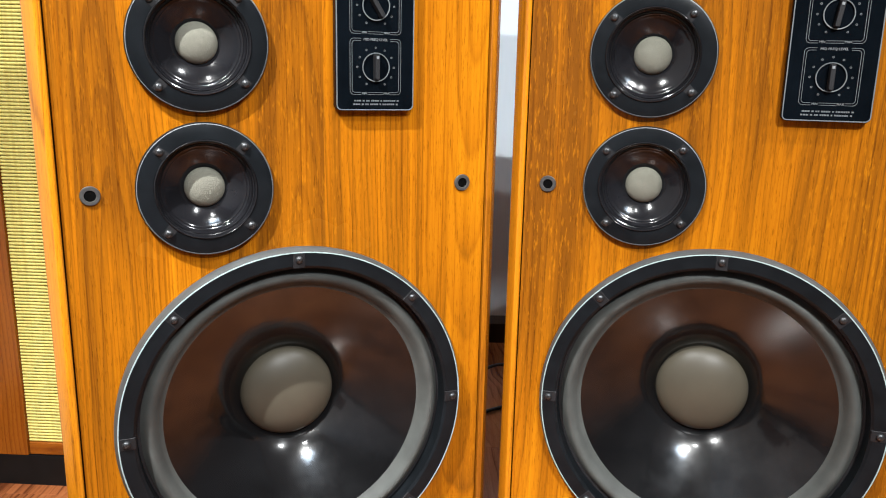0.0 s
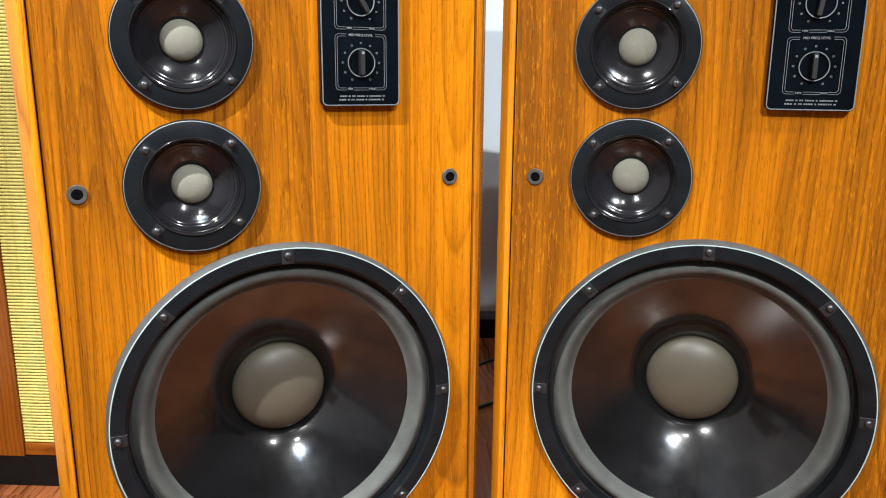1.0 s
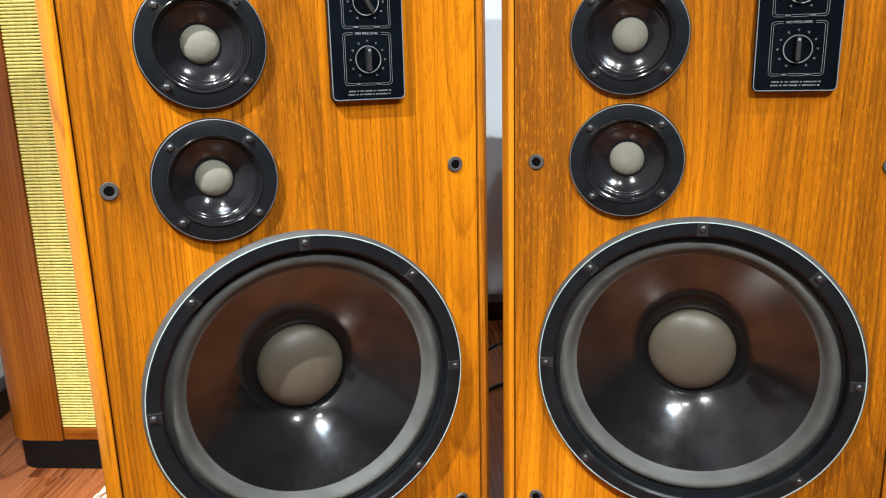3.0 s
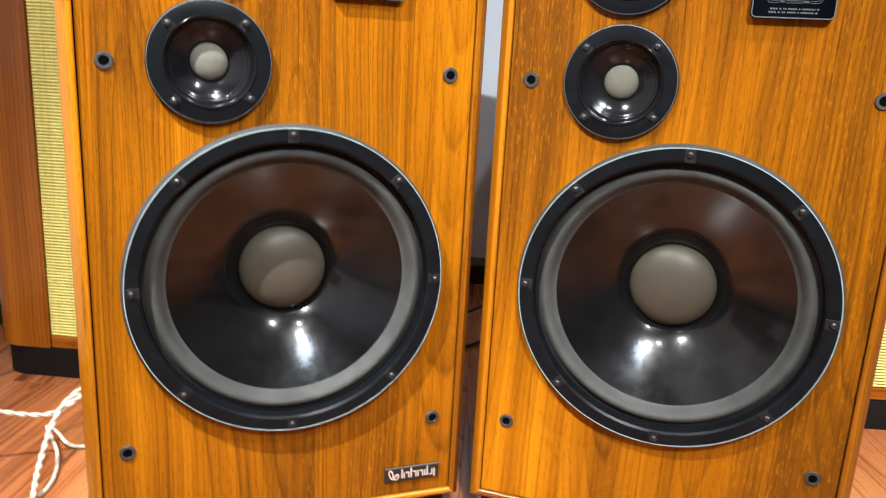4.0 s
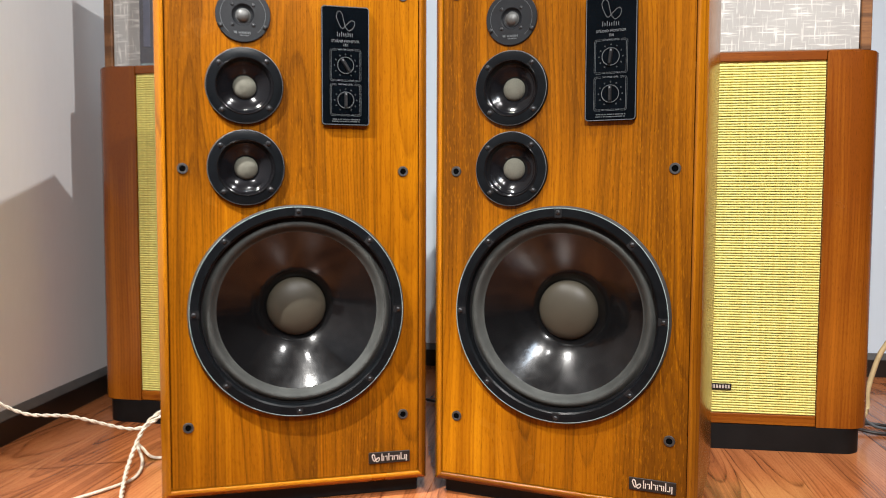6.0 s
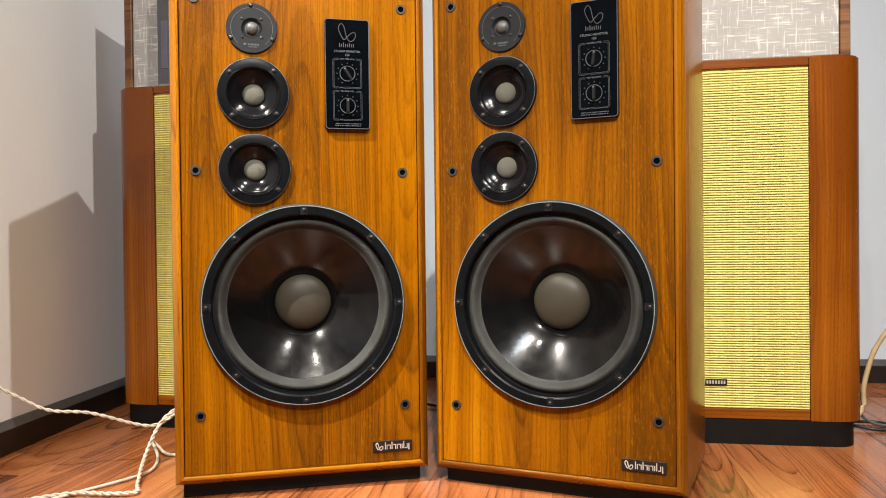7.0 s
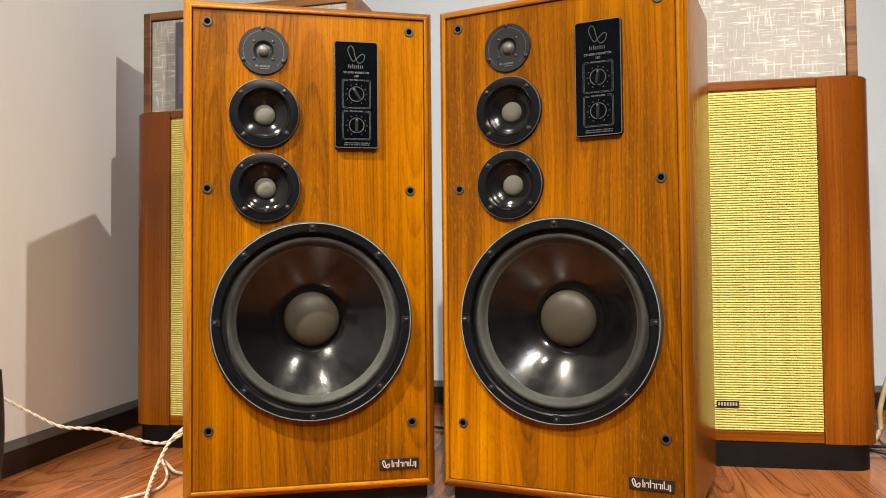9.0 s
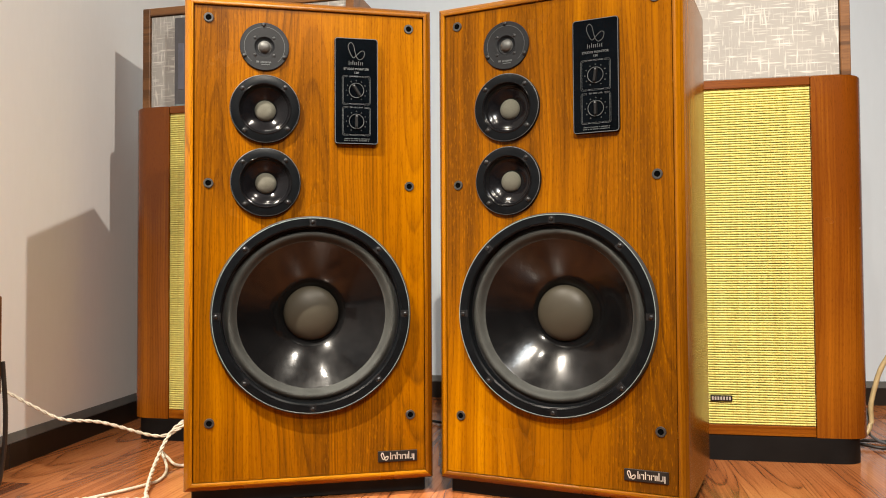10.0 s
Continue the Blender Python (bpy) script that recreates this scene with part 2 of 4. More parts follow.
_b = next(n for n in _nt.nodes if n.type == "BSDF_PRINCIPLED")
_src = _b.inputs["Base Color"].links[0].from_socket
_thread = noise_(_nt, _nt.nodes.new("ShaderNodeTexCoord").outputs["Object"], 150, 2.0, 0.5, (1, 0.02, 0.01))
_nt.links.new(mixc(_nt, 1.0, _src, ramp(_nt, _thread, [(0.36, (0.90, 0.86, 0.76)), (0.56, (1, 1, 1))]), "MULTIPLY"), _b.inputs["Base Color"])
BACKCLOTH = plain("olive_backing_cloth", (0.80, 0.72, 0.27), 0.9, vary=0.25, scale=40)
OPENING_SHADE = plain("opening_shade_olive", (0.42, 0.385, 0.115), 0.9, vary=0.25, scale=40)
CABLE = plain("cream_cable", (0.62, 0.56, 0.45), 0.55, vary=0.18, scale=60)
WIRE = plain("black_wire", (0.02, 0.016, 0.014), 0.45, vary=0.2)
BEIGE = plain("beige_cable", (0.50, 0.38, 0.20), 0.4, vary=0.15)
GREYBOX = plain("grey_plastic", (0.075, 0.075, 0.085), 0.45, vary=0.12)
GREYSTRIP = plain("blue_grey_strip", (0.10, 0.105, 0.14), 0.3, vary=0.12)
WHITE = plain("white_lamp_trim", (0.8, 0.8, 0.8), 0.5, vary=0.03)


def plaster(name, col):
    m, nt, b = mat(name)
    vec, _ = coords(nt, 0.0)
    n = noise_(nt, vec, 1.6, 4.0)
    n2 = noise_(nt, vec, 55, 4.0, 0.6, (1, 1, 0.25))
    v = math_(nt, "ADD", math_(nt, "MULTIPLY", n, 0.7), math_(nt, "MULTIPLY", n2, 0.3))
    nt.links.new(ramp(nt, v, [(0.3, tuple(c * 0.93 for c in col)), (0.7, col)]), b.inputs["Base Color"])
    b.inputs["Roughness"].default_value = 0.7
    bump(nt, b, n2, 0.12, 0.003)
    return m


DARKWALL = plaster("dark_unseen_wall", (0.10, 0.09, 0.085))
WALL = plaster("white_wall_paint", (0.86, 0.86, 0.855))
# north wall: white paint with the cool light put into its colour
COOLLIT_WALL = plaster("white_wall_with_cool_light", (0.69, 0.78, 0.87))
CEILING = plaster("greyed_unseen_ceiling", (0.50, 0.51, 0.52))


def slub_cloth(name):
    """Cream cloth with pale slubs that run both ways."""
    m, nt, b = mat(name)
    vec, _ = coords(nt)
    hor = noise_(nt, vec, 34, 2.0, 0.5, (0.55, 1, 6.0))
    ver = noise_(nt, vec, 34, 2.0, 0.5, (6.0, 1, 0.55))
    base = noise_(nt, vec, 6, 3.0)
    weave = noise_(nt, vec, 900, 2.0)
    h = ramp(nt, hor, [(0.55, (0, 0, 0)), (0.70, (1, 1, 1))])
    v = ramp(nt, ver, [(0.56, (0, 0, 0)), (0.72, (1, 1, 1))])
    k = mixc(nt, 1.0, h, v, "LIGHTEN")
    c = ramp(nt, base, [(0.3, (0.33, 0.32, 0.305)), (0.7, (0.40, 0.39, 0.37))])
    c = mixc(nt, k, c, (0.66, 0.65, 0.61))
    nt.links.new(c, b.inputs["Base Color"])
    b.inputs["Roughness"].default_value = 0.9
    bump(nt, b, math_(nt, "ADD", weave, hor), 0.25, 0.001)
    return m


SLUB = slub_cloth("cream_slub_cloth")
FLOOR = wood("red_brown_laminate", (0.14, 0.040, 0.013), (0.38, 0.128, 0.043), (0.52, 0.205, 0.075), axis=1, leaf=0.4, arches=(0.011, 0.09), rough=0.22, streak=60, relief=0.02, contrast=0.32, ring_depth=0.75, hair=0.45, lift=0.14)


# ---- mesh helpers ----
def part(name, bm, material, parent=None, label="", smooth=False, sharp=40):
    bmesh.ops.recalc_face_normals(bm, faces=bm.faces)
    me = bpy.data.meshes.new(name)
    bm.to_mesh(me)
    bm.free()
    me.materials.append(material)
    if smooth:
        me.shade_smooth()
        me.set_sharp_from_angle(angle=radians(sharp))
    ob = new(name, me)
    if parent:
        ob.parent = parent
    if label:
        ob["label"] = label
    return ob


def shared(name, me, parent, x, y, z, turn=0.0):
    ob = new(name, me)
    ob.parent = parent
    ob.location = (x, y, z)
    ob.rotation_euler = (0, radians(turn), 0)
    return ob


def lathe(prof, u=0.0, v=0.0, n=72, bm=None):
    """Turns a profile of (radius, height towards the front) about an axis along y, at x = u, z = v."""
    bm = bm or bmesh.new()
    rings = []
    for r, d in prof:
        if r == 0:
            rings.append([bm.verts.new((u, -d, v))])
        else:
            rings.append([bm.verts.new((u + r * math.cos(2 * math.pi * i / n), -d, v + r * math.sin(2 * math.pi * i / n))) for i in range(n)])
    for a, b in zip(rings, rings[1:]):
        for i in range(n):
            j = (i + 1) % n
            if len(a) == 1:
                bm.faces.new((a[0], b[i], b[j]))
            elif len(b) == 1:
                bm.faces.new((a[i], b[0], a[j]))
            else:
                bm.faces.new((a[i], b[i], b[j], a[j]))
    return bm


def box(x0, x1, y0, y1, z0, z1, bevel=0.0, seg=2, bm=None):
    bm = bm or bmesh.new()
    v = [bm.verts.new((x, y, z)) for x in (x0, x1) for y in (y0, y1) for z in (z0, z1)]
    fs = [bm.faces.new([v[i] for i in f]) for f in ((0, 1, 3, 2), (4, 6, 7, 5), (0, 4, 5, 1), (2, 3, 7, 6), (0, 2, 6, 4), (1, 5, 7, 3))]
    if bevel:
        es = list({e for f in fs for e in f.edges})
        bmesh.ops.bevel(bm, geom=es, offset=bevel, segments=seg, affect="EDGES", profile=0.5)
    return bm


def rr(cx, cz, w, h, r, k=5):
    """The outline of a rounded rectangle in the x-z plane."""
    pts = []
    for sx, sz, a0 in ((1, 1, 0), (-1, 1, 90), (-1, -1, 180), (1, -1, 270)):
        for i in range(k + 1):
            a = radians(a0 + 90 * i / k)
            pts.append((cx + sx * (w / 2 - r) + r * math.cos(a), cz + sz * (h / 2 - r) + r * math.sin(a)))
    return pts


def slab(outlines, bm=None):
    """A solid from like outlines [(points, y), ...], closed at both ends."""
    bm = bm or bmesh.new()
    loops = [[bm.verts.new((x, y, z)) for x, z in pts] for pts, y in outlines]
    n = len(loops[0])
    for a, b in zip(loops, loops[1:]):
        for i in range(n):
            bm.faces.new((a[i], a[(i + 1) % n], b[(i + 1) % n], b[i]))
    bm.faces.new(loops[0])
    bm.faces.new(loops[-1])
    return bm


def band(outer, inner, y, thick=0.0004, bm=None, skip=None):
    """A thin raised line between two like outlines; skip(x, z) leaves gaps for lettering."""
    bm = bm or bmesh.new()
    n = len(outer)
    for i in range(n):
        j = (i + 1) % n
        if skip and skip((outer[i][0] + outer[j][0]) / 2, (outer[i][1] + outer[j][1]) / 2):
            continue
        quad = [outer[i], outer[j], inner[j], inner[i]]
        a = [bm.verts.new((x, y - thick, z)) for x, z in quad]
        b = [bm.verts.new((x, y, z)) for x, z in quad]
        bm.faces.new(a)
        for k in range(4):
            bm.faces.new((a[k], a[(k + 1) % 4], b[(k + 1) % 4], b[k]))
    return bm


def dense(pts, step):
    """The outline with more points along its straight runs."""
    out = []
    for (x0, z0), (x1, z1) in zip(pts, pts[1:] + pts[:1]):
        k = max(1, int(math.hypot(x1 - x0, z1 - z0) / step))
        out += [(x0 + (x1 - x0) * i / k, z0 + (z1 - z0) * i / k) for i in range(k)]
    return out


LOOP = ((-25, 40), (-37, 22), (-27, -9), (-13, -29), (4, -14), (24, 3), (37, -2), (33, -24), (15, -37), (1, -24), (-7, 3), (-13, 28))


def loop_mark(cx, cz, size, thick, y, raised):
    """A looped ribbon mark: one closed line that crosses itself once."""
    bm, n, k = bmesh.new(), len(LOOP), 8
    line = []
    for i in range(n):
        p0, p1, p2, p3 = (Vector(LOOP[(i + j) % n]) for j in (-1, 0, 1, 2))
        for j in range(k):
            t = j / k
            line.append(0.5 * (2 * p1 + (p2 - p0) * t + (2 * p0 - 5 * p1 + 4 * p2 - p3) * t * t + (3 * p1 - p0 - 3 * p2 + p3) * t ** 3))
    outer, inner = [], []
    for i, p in enumerate(line):
        t = (line[(i + 1) % len(line)] - line[i - 1]).normalized()
        for lst, sgn in ((outer, 0.5), (inner, -0.5)):
            lst.append((cx + p.x * size - sgn * thick * t.y, cz + p.y * size + sgn * thick * t.x))
    return band(outer, inner, y, raised, bm)


def lettering(name, body, size, x, y, z, material, parent, align="CENTER"):
    cu = bpy.data.curves.new(name, "FONT")
    cu.body, cu.size, cu.align_x, cu.align_y, cu.extrude, cu.resolution_u = body, size, align, "CENTER", 0.0002, 2
    tmp = new("tmp", cu)
    bpy.context.view_layer.update()
    me = bpy.data.meshes.new_from_object(tmp.evaluated_get(bpy.context.evaluated_depsgraph_get()))
    bpy.data.objects.remove(tmp)
    me.transform(Matrix.Rotation(radians(90), 4, "X"))
    me.materials.clear()
    me.materials.append(material)
    ob = new(name, me)
    ob.parent = parent
    ob.location = (x, y, z)
    return ob


def tube(path, r, n=8, bm=None):
    """A round cable along points."""
    bm = bm or bmesh.new()
    pts = [Vector(p) for p in path]
    rings = []
    for i, p in enumerate(pts):
        t = (pts[min(i + 1, len(pts) - 1)] - pts[max(i - 1, 0)]).normalized()
        a = t.cross(Vector((0.31, 0.17, 0.93))).normalized()
        b = t.cross(a)
        rings.append([bm.verts.new(p + r * (math.cos(2 * math.pi * k / n) * a + math.sin(2 * math.pi * k / n) * b)) for k in range(n)])
    for u, w in zip(rings, rings[1:]):
        for k in range(n):
            bm.faces.new((u[k], u[(k + 1) % n], w[(k + 1) % n], w[k]))
    bm.faces.new(rings[0])
    bm.faces.new(rings[-1])
    return bm


def glide(ctrl, step=0.006):
    """A smooth line through control points."""
    c = [Vector(p) for p in ctrl]
    c = [c[0] * 2 - c[1]] + c + [c[-1] * 2 - c[-2]]
    out = []
    for i in range(1, len(c) - 2):
        k = max(2, int((c[i + 1] - c[i]).length / step))
        for j in range(k):
            t = j / k
            out.append(0.5 * (2 * c[i] + (c[i + 1] - c[i - 1]) * t + (2 * c[i - 1] - 5 * c[i] + 4 * c[i + 1] - c[i + 2]) * t * t + (3 * c[i] - c[i - 1] - 3 * c[i + 1] + c[i + 2]) * t ** 3))
    return out + [c[-2]]


def twisted(ctrl, r, pitch):
    """Two strands wound round one another along a smooth line."""
    base, bm, run = glide(ctrl, 0.004), bmesh.new(), [0.0]
    for p, q in zip(base, base[1:]):
        run.append(run[-1] + (q - p).length)
    for s in (0, math.pi):
        path = []
        for i, p in enumerate(base):
            t = (base[min(i + 1, len(base) - 1)] - base[max(i - 1, 0)]).normalized()
            a = t.cross(Vector((0.31, 0.17, 0.93))).normalized()
            b = t.cross(a)
            w = s + 2 * math.pi * run[i] / pitch
            path.append(p + r * 0.85 * (math.cos(w) * a + math.sin(w) * b))
        tube(path, r, 7, bm)
    return bm


def holed(x0, x1, z0, z1, holes, y, n=72):
    """A flat sheet in the x-z plane with round holes (x, z, radius)."""
    bm = bmesh.new()
    edges = []
    for loop in [[(x0, z0), (x1, z0), (x1, z1), (x0, z1)]] + [[(cx + r * math.cos(2 * math.pi * i / n), cz + r * math.sin(2 * math.pi * i / n)) for i in range(n)] for cx, cz, r in holes]:
        v = [bm.verts.new((x, y, z)) for x, z in loop]
        edges += [bm.edges.new((v[i], v[(i + 1) % len(v)])) for i in range(len(v))]
    bmesh.ops.triangle_fill(bm, use_beauty=True, use_dissolve=False, edges=edges)
    return bm


# ---- the room ----
WL = Vector((-0.95, 0.884, 0))
WD = Vector((-0.1400, 0.9902, 0))
WALL_TURN = 8.04


def wall(name, x, y, turn, length, paint, label, back=0.12, z1=CEIL):
    """A wall whose room side starts at (x, y) and runs along its own x axis; its thickness lies behind."""
    ob = part(name, box(0, length, 0, back, 0, z1), paint)
    ob.matrix_basis = pose(x, y, 0, 0, 0, turn)
    return tagged(ob, label, "wall", kind="structure")


corner = WL + WD * 1.115
wall("wall_north", corner.x, corner.y, 5.0, 4.75, COOLLIT_WALL, "plain matt white painted plaster wall, cool light in its colour")
start = WL - WD * 5.4
wall("wall_west", start.x, start.y, 98.04, 6.53, WALL, "plain matt white painted plaster wall")
# south and east walls are unseen; their dark taupe holds down bounced light
wall("wall_south", 4.0, -4.2, 180.0, 5.2, DARKWALL, "unseen wall added to close the room, dark to cut bounce")
wall("wall_east", 3.4, 2.5, -90.0, 6.8, DARKWALL, "unseen wall added to close the room, dark to cut bounce")
# unseen ceiling, greyed so that it bounces and mirrors less light
ceil_ob = part("ceiling", box(-2.2, 4.2, -4.5, 2.9, CEIL, CEIL + 0.1), CEILING)
tagged(ceil_ob, "plain matt ceiling, unseen, greyed to cut bounce", "ceiling", kind="structure")


def skirting(name, x, y, turn, length, joint=None):
    e = new(name)
    e.matrix_basis = pose(x, y, 0, 0, 0, turn)
    bm = bmesh.new()
    runs = [(0, length)] if joint is None else [(0, joint - 0.0008), (joint + 0.0008, length)]
    for a, b in runs:
        box(a, b, -0.013, -0.001, 0, 0.056, 0.0008, 1, bm)
    part("board", bm, BASE, e)
    bm = bmesh.new()
    prof = [(-0.0125, 0.0565), (-0.0125, 0.058), (-0.004, 0.076), (-0.001, 0.077), (-0.001, 0.0565)]
    a = [bm.verts.new((0, py, pz)) for py, pz in prof]
    b = [bm.verts.new((length, py, pz)) for py, pz in prof]
    for i in range(5):
        bm.faces.new((a[i], a[(i + 1) % 5], b[(i + 1) % 5], b[i]))
    bm.faces.new(a), bm.faces.new(b)
    part("cap_strip", bm, LEDGE, e, "plain grey sloping top edge")
    return tagged(e, "low black skirting board with a grey sloping top edge", "skirting board", kind="structure")


skirting("baseboard_west", start.x, start.y, 98.04, 6.5, 5.41)
skirting("baseboard_north", corner.x, corner.y, 5.0, 4.2)

# ---- ceiling spotlights ----
for (lx, ly), watts, tint, aim, disc, cone_angle in LAMPS:
    e = new("ceiling_spotlight")
    e.location = (lx, ly, CEIL)
    stem = lathe([(0.0, 0.075), (0.008, 0.075), (0.008, 0.008), (0.035, 0.008), (0.035, 0.0)], n=24)
    bmesh.ops.rotate(stem, verts=stem.verts, matrix=Matrix.Rotation(radians(90), 3, "X"))
    part("stem", stem, WHITE, e, smooth=True)
    head = lathe([(0.0, -0.09), (0.030, -0.085), (0.040, -0.07), (0.042, 0.0), (0.038, 0.0), (0.036, -0.015), (0.0, -0.018)], n=32)
    bmesh.ops.rotate(head, verts=head.verts, matrix=Matrix.Rotation(radians(90), 3, "X"))
    aimed = look((lx, ly, CEIL - 0.12), aim)
    ho = part("lamp_head", head, WHITE, e, smooth=True)
    ho.matrix_basis = Matrix.Translation((-lx, -ly, -CEIL)) @ aimed
    tagged(e, "small white ceiling spotlight, lit", "ceiling light", "ceiling spotlights")
    ld = bpy.data.lights.new("spotlight_glow", "AREA")
    ld.shape, ld.size, ld.energy, ld.color = "DISK", disc, watts, tint
    ld.spread = radians(cone_angle)
    lo = new("spotlight_glow", ld)
    lo.matrix_basis = aimed @ Matrix.Translation((0, 0, -0.003))


# ---- unseen cool fill panel, added under the ceiling ----
(px, py), side_len, watts, tint = FILL_PANEL
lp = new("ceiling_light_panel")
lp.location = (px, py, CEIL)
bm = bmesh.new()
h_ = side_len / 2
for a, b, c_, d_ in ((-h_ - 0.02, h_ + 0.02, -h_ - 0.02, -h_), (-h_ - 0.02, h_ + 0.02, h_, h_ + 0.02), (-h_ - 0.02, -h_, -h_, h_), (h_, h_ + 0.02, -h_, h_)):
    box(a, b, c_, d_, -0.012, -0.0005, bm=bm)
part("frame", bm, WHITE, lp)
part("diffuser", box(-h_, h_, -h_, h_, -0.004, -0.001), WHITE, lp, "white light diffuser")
tagged(lp, "unseen square light panel added under the ceiling for cool fill", "ceiling light")
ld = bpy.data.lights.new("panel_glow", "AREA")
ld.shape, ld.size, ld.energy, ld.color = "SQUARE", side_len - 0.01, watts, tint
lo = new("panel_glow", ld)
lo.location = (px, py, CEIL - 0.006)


# ---- large floor-standing loudspeaker ----
HW, Z0, Z1, DEEP, UC = 0.2408, 0.031, 0.981, 0.305, 0.0022
SCREW_ME = None


def screw_mesh():
    bm = lathe([(0, 0.0026), (0.0016, 0.0026), (0.0032, 0.0019), (0.0040, 0.0008), (0.0042, -0.002)], n=14)
    for w, h in ((0.0044, 0.0009), (0.0009, 0.0044)):
        box(-w / 2, w / 2, -0.0029, -0.0024, -h / 2, h / 2, bm=bm)
    ob = part("screw_form", bm, SCREW, smooth=True)
    me = ob.data
    bpy.data.objects.remove(ob)
    return me


def arc_profile(r0, d0, r1, d1, bulge, k=8):
    """Points of a bowed run between two points of a profile."""
    out = []
    for i in range(k + 1):
        t = i / k
        out.append((r0 + (r1 - r0) * t, d0 + (d1 - d0) * t + bulge * math.sin(math.pi * t)))
    return out


def dome(r, d_edge, h, k=9):
    return [(r * math.cos(radians(90 * i / k)) if i < k else 0, d_edge + h * math.sin(radians(90 * i / k))) for i in range(k + 1)]


def woofer(cab, u, v):
    f = part("woofer", lathe([(0.1885, 0.000), (0.1885, 0.0150), (0.1745, 0.0150), (0.1715, 0.0128), (0.1705, -0.012)], u, v, 128), BLACK, cab, "black cast ring of the large bass driver", True, 30)
    # rim lighter than the ring: light from above is put into its grey
    part("outer_rim", lathe([(0.193, 0.000), (0.193, 0.0085), (0.1920, 0.0108), (0.1898, 0.0147), (0.1887, 0.0149)], u, v, 128), RIM, f, "sloping outer rim, light from above in its grey", True, 40)
    part("edge_line", lathe([(0.1898, 0.0135), (0.1898, 0.0154), (0.1886, 0.0155), (0.1886, 0.0135)], u, v, 128), EDGE, f, "thin pale line round the rim")
    part("gasket", lathe([(0.1708, -0.004), (0.166, -0.0045), (0.164, -0.010)], u, v, 96), GASKET, f, "black gasket", True)
    part("surround", lathe([(0.1695, -0.006)] + arc_profile(0.1675, -0.004, 0.1475, -0.008, 0.0090, 12) + [(0.1445, -0.0100)], u, v, 128), FOAM, f, "matt grey half-roll surround", True, 60)
    prof = [(0.1470, -0.0088)]
    for i in range(29):
        t = i / 28
        prof.append((0.1450 + (0.052 - 0.1450) * t, -0.0100 - 0.0645 * (0.76 * t + 0.08 * t * t + 0.16 * t ** 9)))
    part("cone", lathe(prof, u, v, 128), CONE, f, "glossy black cone", True, 60)
    part("dust_cap", lathe([(0.0565, -0.0715)] + dome(0.0555, -0.0705, 0.024, 12), u, v, 96), CAP, f, "satin grey-brown domed dust cap", True, 60)
    part("cap_edge", lathe([(0.0578, -0.0712), (0.0576, -0.0698), (0.0568, -0.0692), (0.0558, -0.0698)], u, v, 96), RIM, f, "thin grey glued edge round the dust cap", True, 60)
    for i in range(8):
        a = radians(90 - 45 * i)
        x, z = u + 0.1815 * math.cos(a), v + 0.1815 * math.sin(a)
        nb = box(-0.0065, 0.0065, -0.0008, 0.002, -0.0075, 0.0095, 0.0006, 1)
        o = part("bolt_seat", nb, GASKET, f)
        o.location, o.rotation_euler = (x, -0.0146, z), (0, radians(45 * i + 180), 0)
        shared("screw", SCREW_ME, f, x, -0.0162, z, 20 * i)


def midrange(cab, u, v, turn):
    f = part("midrange_driver", lathe([(0.067, 0.000), (0.067, 0.005), (0.0660, 0.0072), (0.0640, 0.0080), (0.0505, 0.0080), (0.0485, 0.0068), (0.0480, -0.004)], u, v, 96), BLACK, cab, "black ring of a small midrange driver", True, 30)
    part("edge_line", lathe([(0.0660, 0.0066), (0.0660, 0.0080), (0.0652, 0.0083), (0.0652, 0.0066)], u, v, 96), DIMPRINT, f, "thin pale line round the rim")
    part("surround", lathe([(0.0482, 0.000)] + arc_profile(0.0478, -0.001, 0.0435, -0.003, 0.003, 6) + [(0.0432, -0.0035), (0.0405, -0.004)], u, v, 96), MIDCONE, f, "glossy black lip", True, 60)
    part("inner_lip", lathe([(0.0502, 0.0078), (0.0499, 0.0090), (0.0492, 0.0094), (0.0485, 0.0088), (0.0476, 0.0060), (0.0474, 0.0030), (0.0466, 0.0026), (0.0458, 0.0030), (0.0450, 0.0012), (0.0446, -0.0030)], u, v, 96), MIDCONE, f, "glossy black stepped lip", True, 50)
    prof = [(0.0408, -0.0038)]
    for i in range(11):
        t = i / 10
        prof.append((0.0400 - 0.0210 * t, -0.0045 - 0.0111 * (0.6 * t + 0.4 * t * t)))
    part("cone", lathe(prof, u, v, 96), MIDCONE, f, "glossy black cone", True, 60)
    part("dust_cap", lathe([(0.0208, -0.0156)] + dome(0.0204, -0.0151, 0.0100, 9), u, v, 56), FELT, f, "fuzzy grey felt dust cap", True, 60)
    for k in range(4):
        a = radians(45 + 90 * k + turn)
        x, z = u + 0.0575 * math.cos(a), v + 0.0575 * math.sin(a)
        o = part("bolt_seat", box(-0.005, 0.005, -0.0006, 0.002, -0.0095, 0.0052, 0.0005, 1), GASKET, f)
        o.location, o.rotation_euler = (x, -0.0076, z), (0, radians(90 - 45 - 90 * k - turn), 0)
        shared("screw", SCREW_ME, f, x, -0.0092, z, 35 * k)


